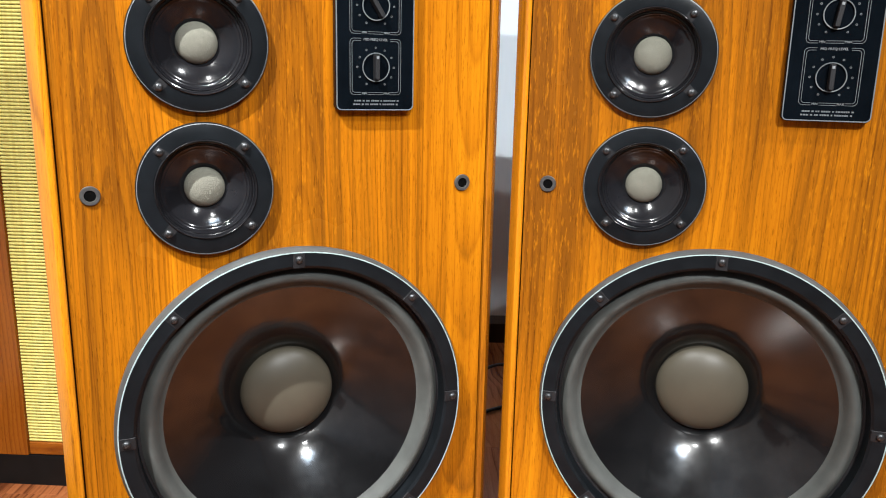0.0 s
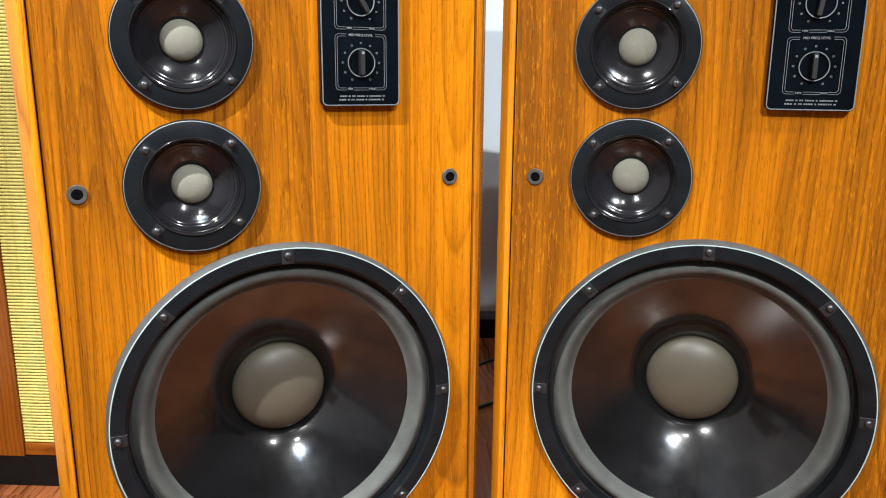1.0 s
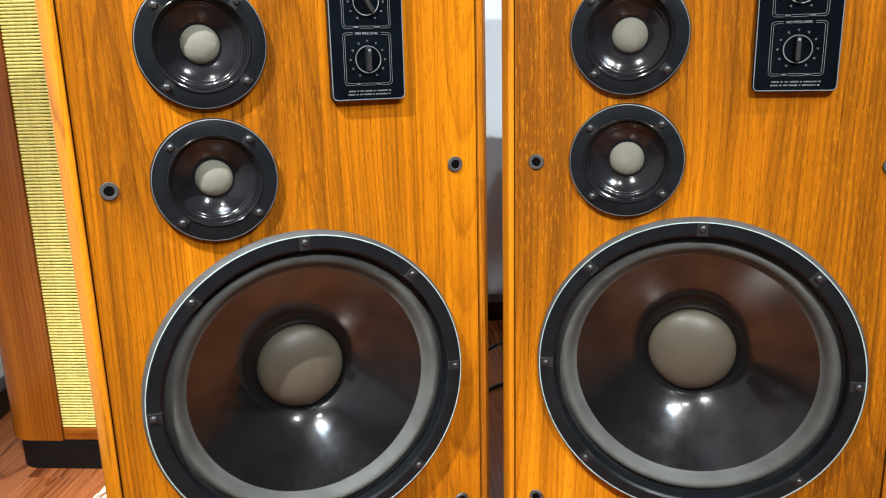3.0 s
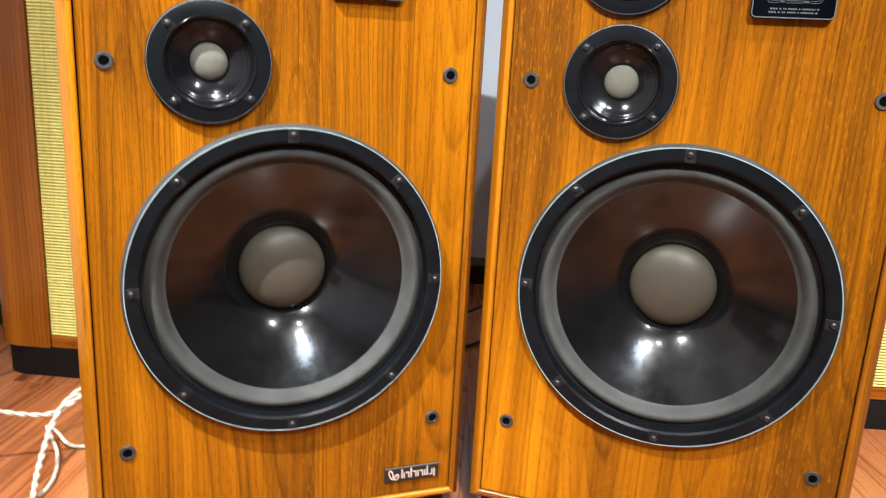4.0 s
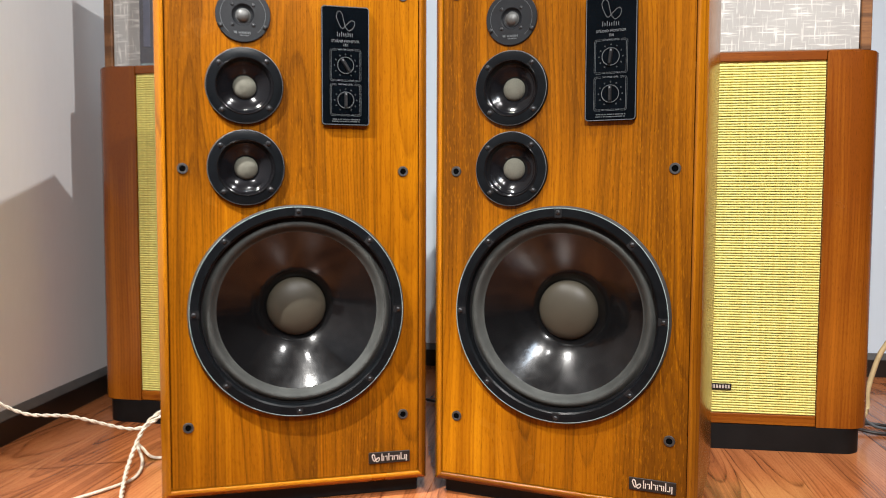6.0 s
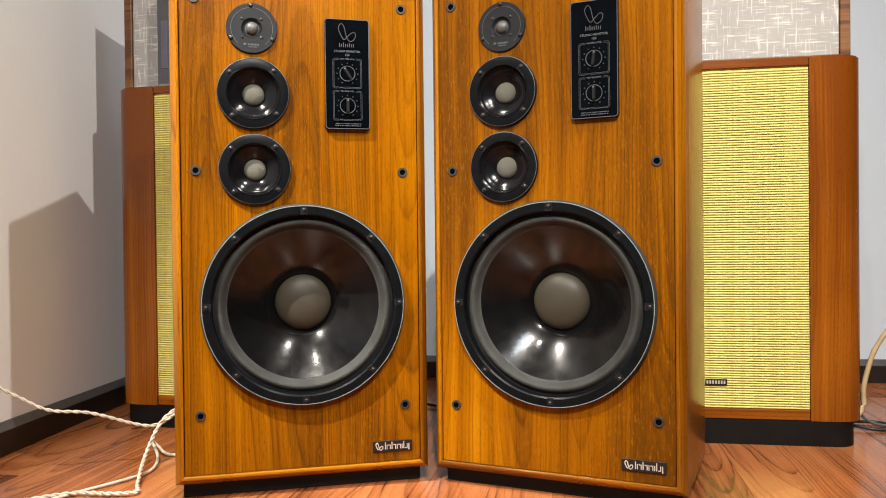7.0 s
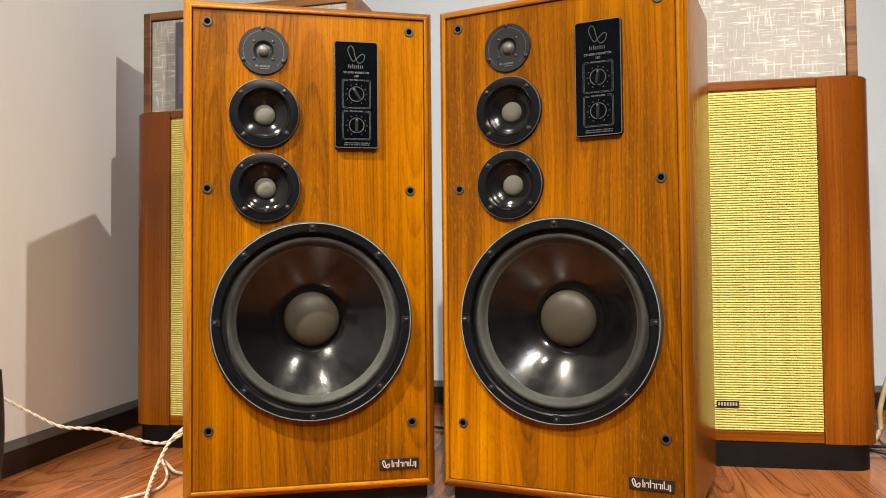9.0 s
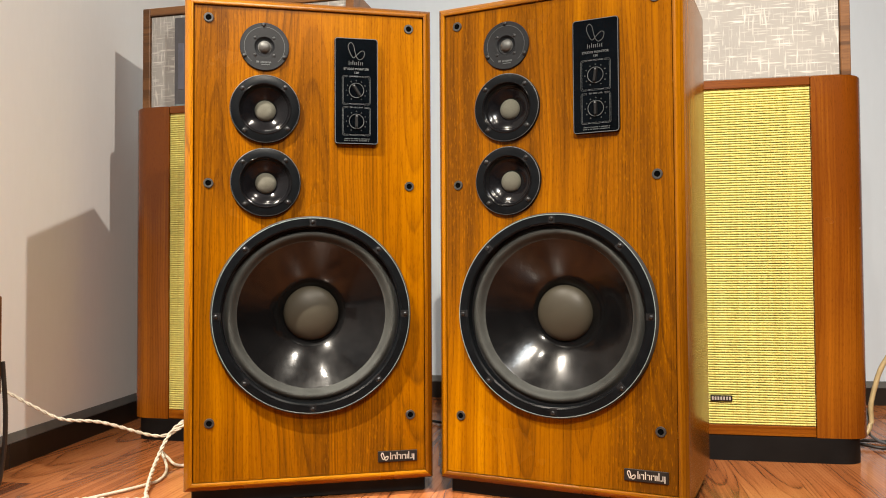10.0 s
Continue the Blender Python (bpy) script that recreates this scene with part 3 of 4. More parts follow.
def tweeter(cab, u, v):
    f = part("tweeter", lathe([(0.0470, 0.000), (0.0470, 0.0032), (0.0462, 0.0042), (0.0195, 0.0042), (0.0182, 0.0030), (0.0160, -0.0005), (0.0128, -0.0012)], u, v, 72), PLATE, cab, "round dark grey tweeter plate", True, 30)
    part("dome", lathe([(0.0132, -0.0012), (0.0126, 0.0002)] + dome(0.0118, 0.0002, 0.0085, 8), u, v, 40), DOME, f, "small grey metal dome", True, 60)
    bm = bmesh.new()
    for a0, a1 in ((-50, 230),):
        n = 60
        pts = [radians(a0 + (a1 - a0) * i / n) for i in range(n + 1)]
        for p, q in zip(pts, pts[1:]):
            vs = [bm.verts.new((u + r * math.cos(a), -0.0045, v + r * math.sin(a))) for r, a in ((0.0388, p), (0.0388, q), (0.0381, q), (0.0381, p))]
            bm.faces.new(vs)
    part("arc_line", bm, DIMPRINT, f, "thin grey printed arc")
    bm = bmesh.new()
    for i in range(8):
        x = u - 0.0075 + 0.0026 * i
        box(x, x + 0.0018, -0.0047, -0.0041, v - 0.0325, v - 0.0292, bm=bm)
    box(u - 0.0155, u - 0.0105, -0.0047, -0.0041, v - 0.0320, v - 0.0285, bm=bm)
    box(u - 0.006, u + 0.010, -0.0047, -0.0041, v - 0.0360, v - 0.0347, bm=bm)
    tagged(part("maker_mark", bm, DIMPRINT, f, "small pale printed bars"), kind="stuff")
    for sx in (-1, 1):
        for sz in (-1, 1):
            shared("screw", SCREW_ME, f, u + sx * 0.0178, -0.0036, v + sz * 0.0172, 30).scale = (0.8, 0.8, 0.8)
    for a in (92, 207, 332):
        shared("screw", SCREW_ME, f, u + 0.0425 * math.cos(radians(a)), -0.0050, v + 0.0425 * math.sin(radians(a)), a)


def control_panel(cab):
    cx, cz, w, h = 0.089, 0.806, 0.086, 0.212
    body = part("control_panel", slab([(rr(cx, cz, w, h, 0.006), 0.0), (rr(cx, cz, w, h, 0.006), -0.0085), (rr(cx, cz, w - 0.0024, h - 0.0024, 0.005), -0.0100)]), PANEL, cab, "black control panel with pale printed lines")
    y = -0.0100
    part("border_line", band(rr(cx, cz, w - 0.0012, h - 0.0012, 0.0055), rr(cx, cz, w - 0.0034, h - 0.0034, 0.0045), y + 0.0009, 0.0014), DIMPRINT, body, "worn grey edge line")
    # loop mark and word mark as plain shapes
    part("loop_mark", loop_mark(cx, cz + 0.079, 0.00044, 0.0011, y, 0.0003), FAINT, body, "grey outlined loop mark")
    bm = bmesh.new()
    for i, hh in enumerate((0.008, 0.006, 0.0085, 0.006, 0.006, 0.0075, 0.006, 0.0065)):
        x = cx - 0.0150 + i * 0.0038
        box(x, x + 0.0012, y - 0.0003, y, cz + 0.0518, cz + 0.0518 + hh, bm=bm)
    tagged(part("word_mark", bm, DIMPRINT, body, "pale upright bars of a word mark"), kind="stuff")
    lettering("printed_words", "STUDIO MONITOR", 0.0059, cx, y - 0.0002, cz + 0.0435, PRINT, body)
    lettering("printed_number", "150", 0.0062, cx, y - 0.0002, cz + 0.0365, PRINT, body)
    for k, zc in enumerate((cz + 0.0012, cz - 0.0606)):
        bxw, bxh = 0.0560, 0.0575
        gap_top = lambda x, z, zc=zc: (z > zc + 0.022 and abs(x - cx) < 0.0160) or (z < zc - 0.022 and 0.0080 < abs(x - cx) < 0.0165)
        bm = bmesh.new()
        for inset in (0.0, 0.0022):
            ou = dense(rr(cx, zc, bxw - 2 * inset, bxh - 2 * inset, 0.0045 - inset * 0.5), 0.0015)
            inn = dense(rr(cx, zc, bxw - 2 * inset - 0.0009, bxh - 2 * inset - 0.0009, 0.0040 - inset * 0.5), 0.0015)
            if len(ou) == len(inn):
                band(ou, inn, y, 0.0003, bm, gap_top)
            else:
                a = rr(cx, zc, bxw - 2 * inset, bxh - 2 * inset, 0.0045 - inset * 0.5, 24)
                b = rr(cx, zc, bxw - 2 * inset - 0.0009, bxh - 2 * inset - 0.0009, 0.0040 - inset * 0.5, 24)
                cut_a, cut_b = [], []
                for pa, pb, qa, qb in zip(a, b, a[1:] + a[:1], b[1:] + b[:1]):
                    m = max(1, int(math.hypot(qa[0] - pa[0], qa[1] - pa[1]) / 0.0015))
                    for i in range(m):
                        cut_a.append((pa[0] + (qa[0] - pa[0]) * i / m, pa[1] + (qa[1] - pa[1]) * i / m))
                        cut_b.append((pb[0] + (qb[0] - pb[0]) * i / m, pb[1] + (qb[1] - pb[1]) * i / m))
                band(cut_a, cut_b, y, 0.0003, bm, gap_top)
        part("dial_frame", bm, DIMPRINT, body, "thin double printed frame")
        lettering("printed_words", ("HIGH FREQ LEVEL", "MID FREQ LEVEL")[k], 0.0036, cx, y - 0.0002, zc + bxh / 2 - 0.0012, PRINT, body)
        lettering("printed_words", "MIN", 0.0032, cx - 0.0122, y - 0.0002, zc - bxh / 2 + 0.0014, PRINT, body)
        lettering("printed_words", "MAX", 0.0032, cx + 0.0122, y - 0.0002, zc - bxh / 2 + 0.0014, PRINT, body)
        zk = zc - 0.0004
        for i in range(11):
            a = radians(90 - 30 * (i - 5))
            dot = lathe([(0.0011, 0.0), (0.0011, 0.0003), (0.0006, 0.0003), (0.0006, 0.0)], n=10)
            o = part("dial_mark", dot, DIMPRINT, body)
            o.location = (cx + 0.0200 * math.cos(a), y, zk + 0.0200 * math.sin(a))
        ring = part("dial_ring", lathe([(0.0152, 0.0), (0.0152, 0.0014), (0.0146, 0.0020), (0.0138, 0.0018), (0.0134, 0.0002), (0, 0.0001)], n=48), PANEL, body, "worn grey ring round a knob", True, 40)
        ring.location = (cx, y, zk)
        part("ring_edge", lathe([(0.0151, 0.0012), (0.0149, 0.0022), (0.0139, 0.0021), (0.0137, 0.0012)], n=48), DIMPRINT, ring)
        knob = part("knob", slab([(rr(0, 0, 0.0056, 0.0262, 0.0014, 3), 0.0), (rr(0, 0, 0.0052, 0.0258, 0.0014, 3), -0.0068), (rr(0, 0, 0.0040, 0.0246, 0.0012, 3), -0.0078)]), GASKET, body, "black bar knob")
        knob.location = (cx, y, zk)
        knob.rotation_euler = (0, radians((-32, 0)[k]), 0)
        part("pointer", box(-0.0013, 0.0013, -0.0082, -0.0077, 0.0085, 0.0112), PRINT, knob, "pale pointer mark")
    bm = bmesh.new()
    for z, x0, x1 in ((cz - 0.0955, -0.0235, 0.0245), (cz - 0.0992, -0.0245, 0.0250)):
        x = x0
        rng = random.Random(5)
        while x < x1:
            wd = rng.choice((0.0015, 0.0019, 0.0021))
            box(cx + x, cx + x + wd, y - 0.0003, y, z - 0.0008, z + 0.0008, bm=bm)
            x += wd + rng.choice((0.0006, 0.0006, 0.0018))
    tagged(part("small_print", bm, DIMPRINT, body, "two rows of small pale bars"), kind="stuff")


def big_speaker():
    global SCREW_ME
    SCREW_ME = screw_mesh()
    cab = new("floor_loudspeaker")
    side = bmesh.new()
    level = bmesh.new()
    spec = ((0.0, DEEP), (0.0, 0.0095), (0.0006, 0.0080), (0.0100, -0.0040), (0.0112, -0.0050), (0.0128, -0.0053), (0.0160, -0.0046), (0.0170, -0.0036), (0.0170, 0.018))
    def at(i, k):
        inset, y = spec[k]
        sx, z = ((-1, Z0 + inset), (1, Z0 + inset), (1, Z1 - inset), (-1, Z1 - inset))[i % 4]
        return (UC + sx * (HW - inset), y, z)
    for i in range(4):
        tgt = level if i % 2 == 0 else side
        for k in range(len(spec) - 1):
            tgt.faces.new([tgt.verts.new(p) for p in (at(i, k), at(i + 1, k), at(i + 1, k + 1), at(i, k + 1))])
    level.faces.new([level.verts.new(at(i, 0)) for i in range(4)])
    bmesh.ops.remove_doubles(side, verts=side.verts, dist=1e-6)
    bmesh.ops.remove_doubles(level, verts=level.verts, dist=1e-6)
    part("cabinet_sides", side, FRAME_V, cab, "orange-brown teak veneer with a bevelled front edge", True, 25)
    part("cabinet_top_and_bottom", level, FRAME_H, cab, "orange-brown teak veneer with a bevelled front edge", True, 25)
    gap = 0.0014
    bx0, bx1, bz0, bz1 = UC - HW + 0.0170 + gap, UC + HW - 0.0170 - gap, Z0 + 0.0170 + gap, Z1 - 0.0170 - gap
    holes = [(0.003, 0.363, 0.180), (-0.088, 0.7645, 0.0575), (-0.0868, 0.6215, 0.0575), (-0.089, 0.887, 0.030)]
    bm = holed(bx0, bx1, bz0, bz1, holes, 0.0)
    for a, b in (((bx0, bz0), (bx1, bz0)), ((bx1, bz0), (bx1, bz1)), ((bx1, bz1), (bx0, bz1)), ((bx0, bz1), (bx0, bz0))):
        bm.faces.new([bm.verts.new(p) for p in ((a[0], 0, a[1]), (b[0], 0, b[1]), (b[0], 0.018, b[1]), (a[0], 0.018, a[1]))])
    part("baffle", bm, VENEER, cab, "orange teak veneer front board with upright grain")
    # black strips: the shade of the gap is in their colour
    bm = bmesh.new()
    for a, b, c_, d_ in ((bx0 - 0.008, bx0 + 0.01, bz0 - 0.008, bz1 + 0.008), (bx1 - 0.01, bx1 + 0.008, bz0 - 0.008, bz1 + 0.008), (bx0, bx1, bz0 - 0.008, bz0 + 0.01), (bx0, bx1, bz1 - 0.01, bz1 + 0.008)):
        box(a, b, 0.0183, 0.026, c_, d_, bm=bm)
    part("shadow_gap", bm, HOLE, cab, "black strips for the shade in the gap round the front board")
    part("plinth", box(UC - HW + 0.012, UC + HW - 0.012, 0.030, DEEP - 0.01, 0, Z0 - 0.0005, 0.002, 1), PLINTH, cab, "recessed black plinth")
    woofer(cab, 0.003, 0.363)
    midrange(cab, -0.088, 0.7645, 3)
    midrange(cab, -0.0868, 0.6215, 3)
    tweeter(cab, -0.089, 0.887)
    control_panel(cab)
    for sx in (-1, 1):
        for z in (0.160, 0.6185, 0.939):
            x = 0.001 + sx * 0.195 + (0.0025 if sx < 0 and z < 0.3 else 0)
            s = part("grille_socket", lathe([(0.0105, 0.0), (0.0105, 0.0016), (0.0098, 0.0024), (0.0064, 0.0024), (0.0058, 0.0016)], n=28), SOCKET, cab, "round dark grey grille socket", True, 30)
            s.location, s.scale = (x, 0, z), (0.9, 1, 0.9)
            # flat black disc; the dark depth of the hole is only its colour
            part("socket_hole", lathe([(0.0062, 0.0019), (0, 0.0018)], n=28), HOLE, s)
    bd = part("badge", box(0.1305, 0.2090, -0.003, 0.0, 0.0685, 0.0900, 0.0008, 1), BADGE, cab, "dark badge with silver marks")
    part("loop_mark", loop_mark(0.1435, 0.0793, 0.000185, 0.0017, -0.003, 0.0006), SILVER, bd, "silver loop mark")
    bm = bmesh.new()
    x = 0.1545
    for wd, z0_, z1_ in ((0.0017, 0.0735, 0.0870), (0.0015, 0.0735, 0.0825), (0.0030, 0.0808, 0.0825), (0.0015, 0.0735, 0.0825), (0.0018, 0.0735, 0.0875), (0.0032, 0.0812, 0.0828), (0.0016, 0.0735, 0.0825), (0.0015, 0.0735, 0.0825), (0.0030, 0.0808, 0.0825), (0.0015, 0.0735, 0.0825), (0.0017, 0.0735, 0.0825), (0.0018, 0.0735, 0.0875), (0.0030, 0.0735, 0.0750), (0.0015, 0.0735, 0.0825), (0.0020, 0.0705, 0.0825)):
        box(x, x + wd, -0.0036, -0.003, z0_, z1_, bm=bm)
        x += wd + (0.0016 if wd < 0.0025 else 0.0006)
    tagged(part("word_mark", bm, SILVER, bd, "silver bars of a word mark"), kind="stuff")
    return tagged(cab, "large teak veneer loudspeaker with black drivers, standing on the floor", "loudspeaker", "pair of large loudspeakers")


SPK_A = pose(-0.16, 0.81, 0, 0, 0, 25.5)
SPK_B = pose(0.3065, 0.8645, 0, 0, 0, -11.9)
spk = big_speaker()
spk.matrix_basis = SPK_A
spk2 = copy_thing(spk, SPK_B)
for o in spk2.children_recursive:
    if o.name.startswith("knob") and o.location.z > 0.77:
        o.rotation_euler = (0, radians(8), 0)


# ---- wide loudspeakers with ribbed yellow grilles ----
def round_plan(hw, deep, r, k=8):
    """Plan of a cabinet whose front corners are rounded, front at y = 0."""
    pts = [(hw, deep), (-hw, deep)]
    for i in range(k + 1):
        a = radians(180 + 90 * i / k)
        pts.append((-hw + r + r * math.cos(a), r + r * math.sin(a)))
    for i in range(k + 1):
        a = radians(270 + 90 * i / k)
        pts.append((hw - r + r * math.cos(a), r + r * math.sin(a)))
    return pts


def prism(pts, z0, z1, bm=None):
    bm = bm or bmesh.new()
    a = [bm.verts.new((x, y, z0)) for x, y in pts]
    b = [bm.verts.new((x, y, z1)) for x, y in pts]
    n = len(pts)
    for i in range(n):
        bm.faces.new((a[i], a[(i + 1) % n], b[(i + 1) % n], b[i]))
    bm.faces.new(a), bm.faces.new(b)
    return bm


def ribbed_speaker():
    hw, deep, r, gw = 0.338, 0.43, 0.055, 0.217
    z0, z1, g0, g1 = 0.058, 0.896, 0.082, 0.876
    cab = new("ribbed_loudspeaker")
    for sgn in (-1, 1):
        k = 8
        arc = [(sgn * (hw - r + r * math.cos(radians(90 * i / k))), r - r * math.sin(radians(90 * i / k))) for i in range(k + 1)]
        pts = [(sgn * (gw + 0.0008), deep), (sgn * hw, deep)] + arc + [(sgn * (gw + 0.0008), 0.0)]
        bm = prism(pts, z0, z1)
        es = [e for e in bm.edges if abs(e.verts[0].co.z - z1) < 1e-6 and abs(e.verts[1].co.z - z1) < 1e-6]
        bmesh.ops.bevel(bm, geom=es, offset=0.003, segments=2, affect="EDGES")
        part("side_pillar", bm, WALNUT, cab, "red-brown glossy wood with a rounded corner", True, 40)
    part("top_rail", box(-gw, gw, 0.0015, deep, g1, z1, 0.0015, 1), WALNUT_H, cab)
    part("bottom_rail", box(-gw, gw, 0.003, deep, z0, g0, 0.0015, 1), WALNUT_H, cab)
    part("plinth", prism(round_plan(hw - 0.016, deep - 0.02, r - 0.006), 0, z0 - 0.0005), PLINTH, cab, "black painted plinth with rounded corners", True, 40)
    # cloth-covered inner frame with two openings behind the ribs
    bm = bmesh.new()
    y0, y1 = 0.0085, 0.016
    iw = 0.165
    for a, b, c, d in ((-gw, -iw, g0, g1), (iw, gw, g0, g1), (-iw, iw, g0, 0.115), (-iw, iw, 0.275, 0.315), (-iw, iw, 0.825, g1)):
        box(a, b, y0, y1, c, d, bm=bm)
    part("grille_backing", bm, BACKCLOTH, cab, "olive cloth on the inner frame")
    # sheet whose darker colour stands for the shade inside the openings
    part("grille_depth", box(-iw, iw, 0.0100, 0.0150, 0.115, 0.825), OPENING_SHADE, cab, "darker sheet for the shade inside the openings")
    bm = bmesh.new()
    pitch = 0.0058
    n = int((g1 - g0 - 0.002) / pitch)
    rng = random.Random(3)
    cols = 24
    for i in range(n):
        zc = g0 + 0.0035 + i * pitch
        loops = []
        for c in range(cols + 1):
            x = -gw + 0.001 + (2 * gw - 0.002) * c / cols
            wob = rng.uniform(-0.00035, 0.00035)
            dep = rng.uniform(-0.0003, 0.0003)
            loops.append([bm.verts.new((x, 0.0062 + dep + 0.0020 * math.cos(q), zc + wob * 0.6 + 0.0024 * math.sin(q))) for q in (0, 1.05, 2.1, 3.1416, 4.2, 5.25)])
        for p, q in zip(loops, loops[1:]):
            for k in range(6):
                bm.faces.new((p[k], p[(k + 1) % 6], q[(k + 1) % 6], q[k]))
    o = part("grille_ribs", bm, RIB, cab, "yellow woven cords lying level", True, 80)
    tagged(o, kind="stuff")
    b = part("badge", box(-0.0155, 0.0335, -0.0005, 0.003, 0.137, 0.151, 0.0005, 1), BADGE, cab, "small dark badge with silver bars")
    bm = bmesh.new()
    for i in range(7):
        x = -0.0130 + i * 0.0064
        box(x, x + 0.0040, -0.0010, -0.0005, 0.1402, 0.1480, bm=bm)
    tagged(part("word_mark", bm, SILVER, b, "silver bars"), kind="stuff")
    return tagged(cab, "old red-brown wooden loudspeaker with a ribbed yellow grille", "loudspeaker", "pair of ribbed loudspeakers")


RIGHT = pose(0.647, 1.3205, 0, 0, 0, 2.8)
LEFT = pose(-0.535, 1.235, 0, 0, 0, 0.0)
rib = ribbed_speaker()
rib.matrix_basis = RIGHT
rib2 = copy_thing(rib, LEFT)


# ---- cloth-fronted loudspeakers lying on top ----
def cloth_speaker():
    w, h, d, t = 0.62, 0.284, 0.26, 0.022
    cab = new("cloth_loudspeaker")
    for x0, x1, z0, z1 in ((0, t, 0, h), (w - t, w, 0, h)):
        part("side_board", box(x0, x1, 0, d, z0, z1, 0.0015, 1), OAK, cab)
    part("top_board", box(t, w - t, 0.0005, d, h - t, h, 0.0012, 1), OAK, cab)
    part("bottom_board", box(t, w - t, 0.0025, d, 0, 0.004, 0.0008, 1), OAK, cab)
    part("grille_cloth", box(t + 0.001, w - t - 0.001, 0.006, 0.02, 0.004, h - t - 0.001, 0.002, 2), SLUB, cab, "cream slub cloth")
    part("back_board", box(t, w - t, d - 0.015, d - 0.002, 0.005, h - t), OAK, cab)
    return tagged(cab, "wooden loudspeaker with a cream slub cloth front, resting on a cabinet", "loudspeaker", "pair of cloth-fronted loudspeakers")


cl = cloth_speaker()
cl.matrix_basis = pose(-0.858, 1.270, 0.8965, 0, 0, 0.0)
cl2 = copy_thing(cl, RIGHT @ pose(0.310 - 0.62, 0.012, 0.8965))

gb = new("grey_box")
part("case", box(0, 0.12, 0, 0.022, 0, 0.242, 0.003, 2), GREYBOX, gb)
part("front_strip", box(0.012, 0.030, -0.0012, 0.001, 0.045, 0.170, 0.0006, 1), GREYSTRIP, gb, "blue-grey inset strip")
part("foot", box(0.004, 0.05, -0.0006, 0.016, 0.0, 0.005), EDGE, gb, "pale lower edge")
gb.matrix_basis = pose(-0.742, 1.243, 0.8965, 0, 0, 0)
tagged(gb, "slim dark grey plastic box leaning on a cabinet top", "box")

# ---- stool at the wall ----
st = new("stool")
part("seat_box", box(-0.34, 0, -0.30, 0, 0.245, 0.410, 0.003, 2), STOOL, st, "dark brown wooden box seat")
for x, y in ((-0.02, -0.28), (-0.32, -0.02), (-0.32, -0.28)):
    part("leg", tube([(x, y, 0.25), (x, y, 0.0)], 0.009), WIRE, st)
st.matrix_basis = pose(-0.578, 0.488, 0, 0, 0, 12)
tagged(st, "dark brown wooden stool with thin dark legs", "stool")
cb = part("hanging_cable", tube(glide([(0.004, -0.002, 0.30), (0.006, 0.004, 0.22), (0.003, 0.006, 0.15), (-0.008, 0.004, 0.08), (-0.03, 0.0, 0.03), (-0.06, -0.02, 0.005)]), 0.0038), WIRE)
cb.matrix_basis = pose(-0.580, 0.488, 0, 0, 0, 12)
tagged(cb, "dark brown cable hanging down beside a stool", "cable")

# ---- cables ----
c = part("twisted_cable", twisted([(-0.93, 0.70, 0.262), (-0.837, 0.762, 0.204), (-0.786, 0.797, 0.164), (-0.741, 0.827, 0.134), (-0.677, 0.871, 0.121), (-0.596, 0.926, 0.086), (-0.561, 0.949, 0.085), (-0.525, 0.985, 0.11), (-0.45, 1.14, 0.16)], 0.0022, 0.036), CABLE, smooth=True, sharp=80)
tagged(c, "cream twisted two-strand cable sagging above the floor", "cable", "cream cables")
c = part("twisted_cable", twisted([(-0.43, 1.18, 0.16), (-0.50, 1.02, 0.135), (-0.545, 0.965, 0.105), (-0.56, 0.935, 0.075), (-0.545, 0.865, 0.030), (-0.500, 0.775, 0.008), (-0.475, 0.735, 0.0075), (-0.52, 0.715, 0.0075), (-0.60, 0.70, 0.0075), (-0.70, 0.60, 0.0075)], 0.0025, 0.034), CABLE, smooth=True, sharp=80)
tagged(c, "cream twisted two-strand cable lying on the floor", "cable", "cream cables")
c = part("thin_cable", tube(glide([(-0.47, 1.06, 0.010), (-0.552, 0.985, 0.006), (-0.60, 1.00, 0.020), (-0.605, 0.985, 0.035), (-0.565, 0.945, 0.012), (-0.535, 0.875, 0.005), (-0.545, 0.815, 0.005), (-0.60, 0.70, 0.005), (-0.640, 0.605, 0.005), (-0.63, 0.570, 0.005), (-0.56, 0.60, 0.005), (-0.50, 0.62, 0.005)]), 0.0032), CABLE, smooth=True, sharp=80)
tagged(c, "thin white cable looped on the floor", "cable", "cream cables")
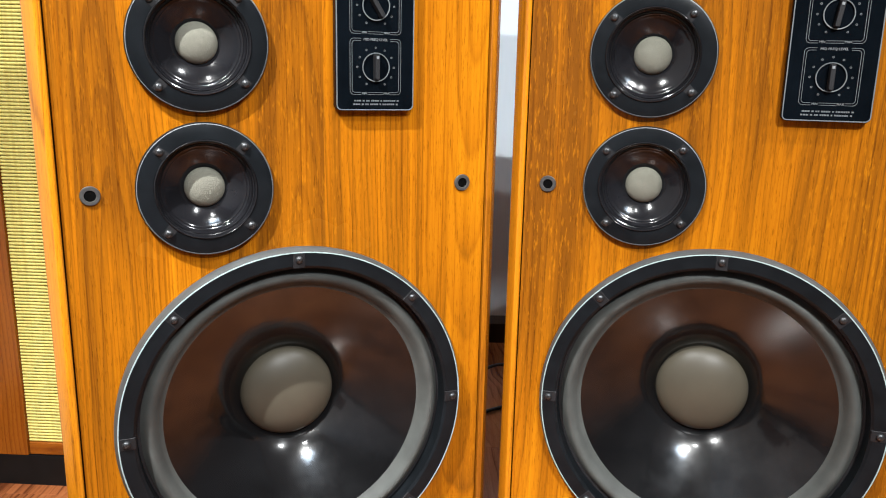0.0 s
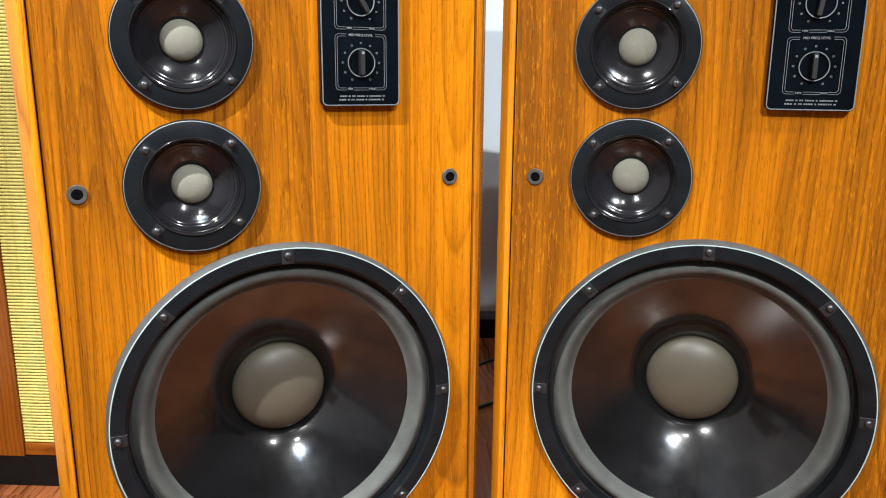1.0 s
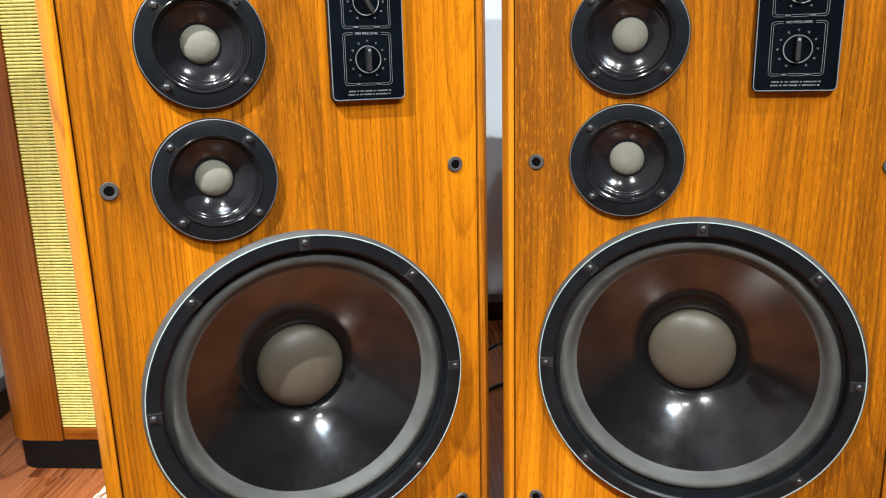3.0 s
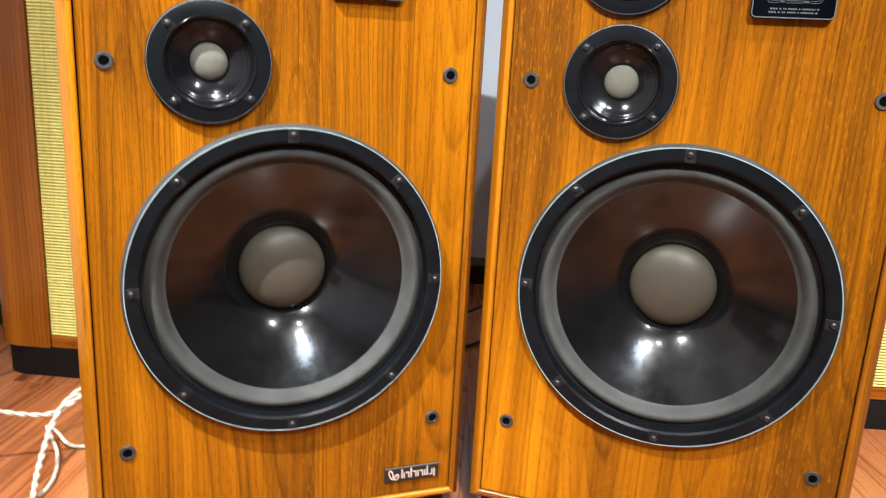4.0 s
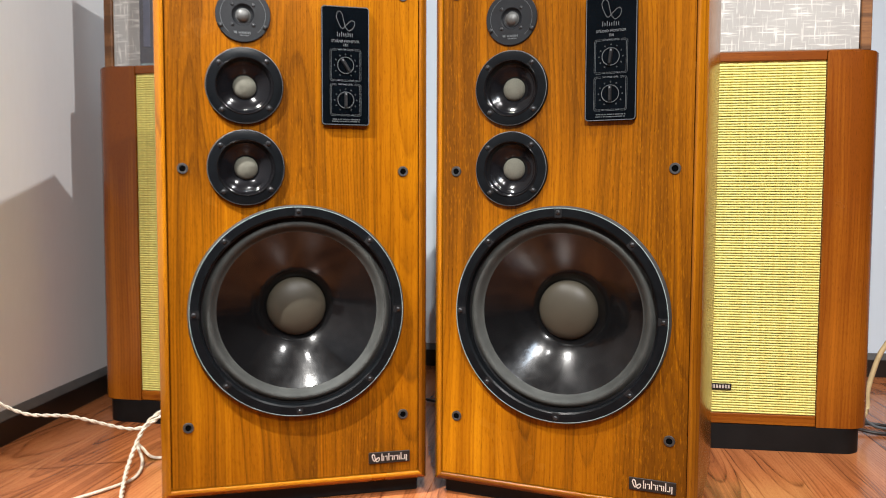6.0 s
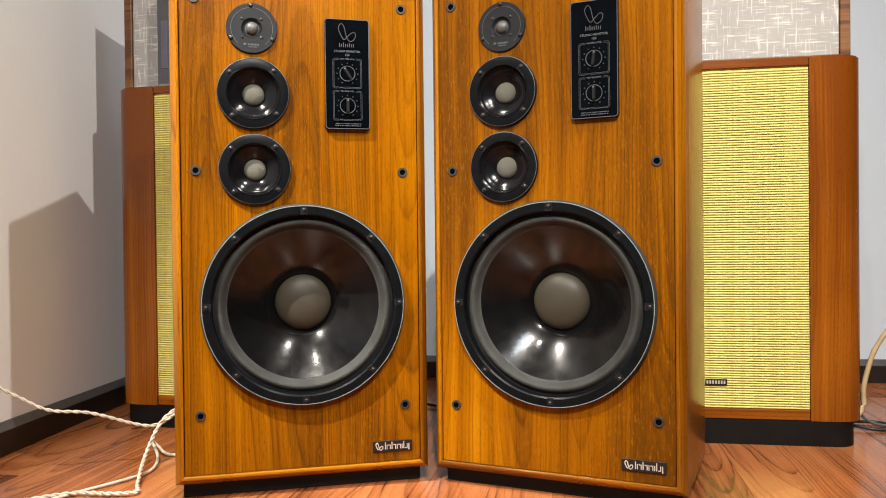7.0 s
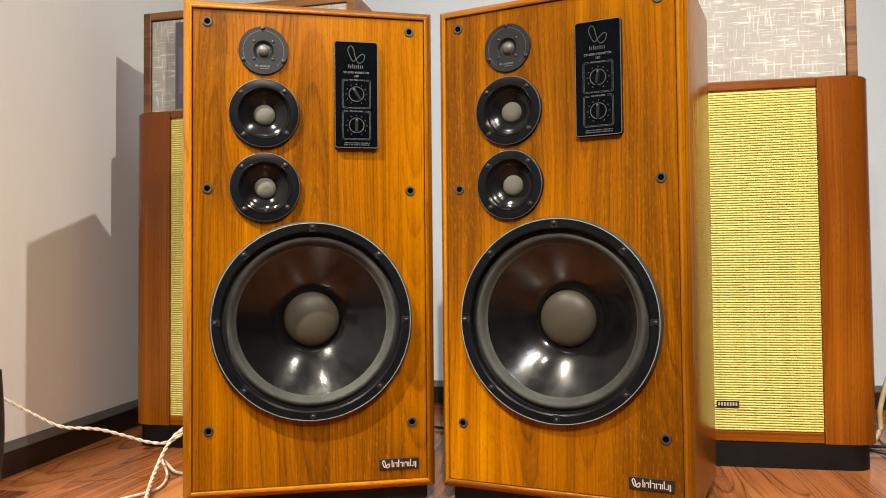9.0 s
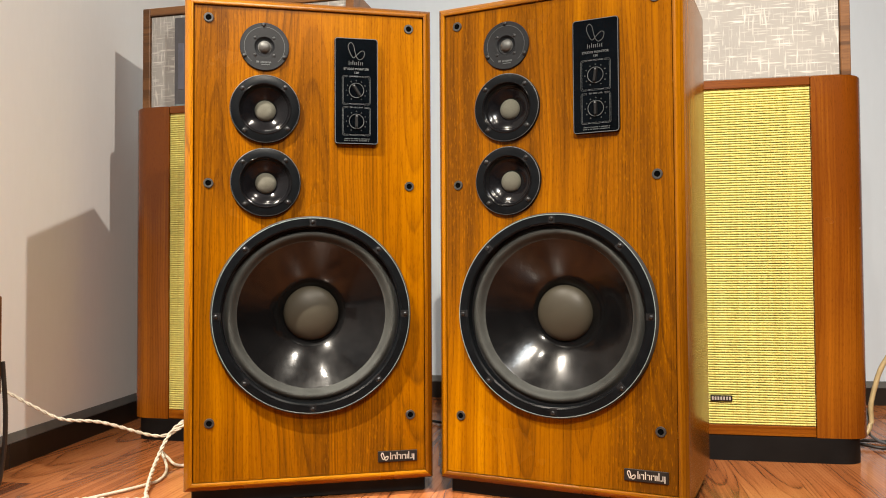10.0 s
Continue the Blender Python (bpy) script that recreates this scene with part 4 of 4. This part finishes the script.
for pts, r, m_, lab in (
    ([(1.09, 1.50, 0.27), (1.051, 1.50, 0.206), (1.033, 1.50, 0.152), (1.0236, 1.50, 0.106), (1.0236, 1.50, 0.067), (1.008, 1.49, 0.041), (0.993, 1.49, 0.032), (0.975, 1.50, 0.030)], 0.0062, BEIGE, "beige cable hanging beside a cabinet"),
    ([(0.98, 1.51, 0.128), (0.995, 1.51, 0.122), (1.010, 1.51, 0.108), (1.018, 1.512, 0.088), (1.017, 1.512, 0.060), (1.03, 1.52, 0.030), (1.08, 1.54, 0.008), (1.2, 1.6, 0.006)], 0.0035, PRINT, "pale grey cable curling down to the floor"),
    ([(0.985, 1.53, 0.012), (1.05, 1.50, 0.006), (1.12, 1.52, 0.006), (1.08, 1.58, 0.006), (1.0, 1.58, 0.006)], 0.004, WIRE, "dark cable coiled on the floor"),
    ([(-0.10, 1.78, 0.055), (0.0, 1.72, 0.03), (0.10, 1.76, 0.06), (0.22, 1.80, 0.02)], 0.004, SOCKET, "dark grey cable behind the loudspeakers"),
    ([(-0.12, 1.60, 0.008), (0.0, 1.55, 0.006), (0.08, 1.62, 0.006), (0.2, 1.70, 0.006)], 0.004, SOCKET, "dark grey cable lying behind the loudspeakers")):
    c = part("cable", tube(glide(pts), r), m_, smooth=True, sharp=80)
    tagged(c, lab, "cable")

# ---- floor boards ----
floor_ob = new("floor")
tagged(floor_ob, "red-brown wood laminate floor with long boards", "floor", kind="structure")
part("subfloor", box(-1.7, 3.6, -4.5, 2.6, -0.06, -0.0065), HOLE, floor_ob)
PW, PL = 0.123, 1.215
board_me = part("board_form", box(-PW / 2 + 0.0002, PW / 2 - 0.0002, -PL / 2 + 0.0002, PL / 2 - 0.0002, -0.006, 0.0, 0.0004, 1), FLOOR)
bme = board_me.data
bpy.data.objects.remove(board_me)
rng = random.Random(11)
for i in range(-13, 29):
    off = rng.uniform(0, PL)
    x = 0.03 + i * PW
    far = 2.13 + 0.052 * x
    for j in range(-5, 3):
        y0, y1 = off + (j - 0.5) * PL, min(off + (j + 0.5) * PL, far)
        y0 = max(y0, -4.4)
        if y1 - y0 < 0.03 or x + PW / 2 < -0.95 - 0.176 * (y1 - 0.884) - 0.12 or x > 3.5:
            continue
        o = new("plank", bme)
        o.parent = floor_ob
        o.location = (x, (y0 + y1) / 2, 0)
        o.scale = (1, (y1 - y0) / PL, 1)
floor_ob.rotation_euler = (0, 0, radians(2.0))
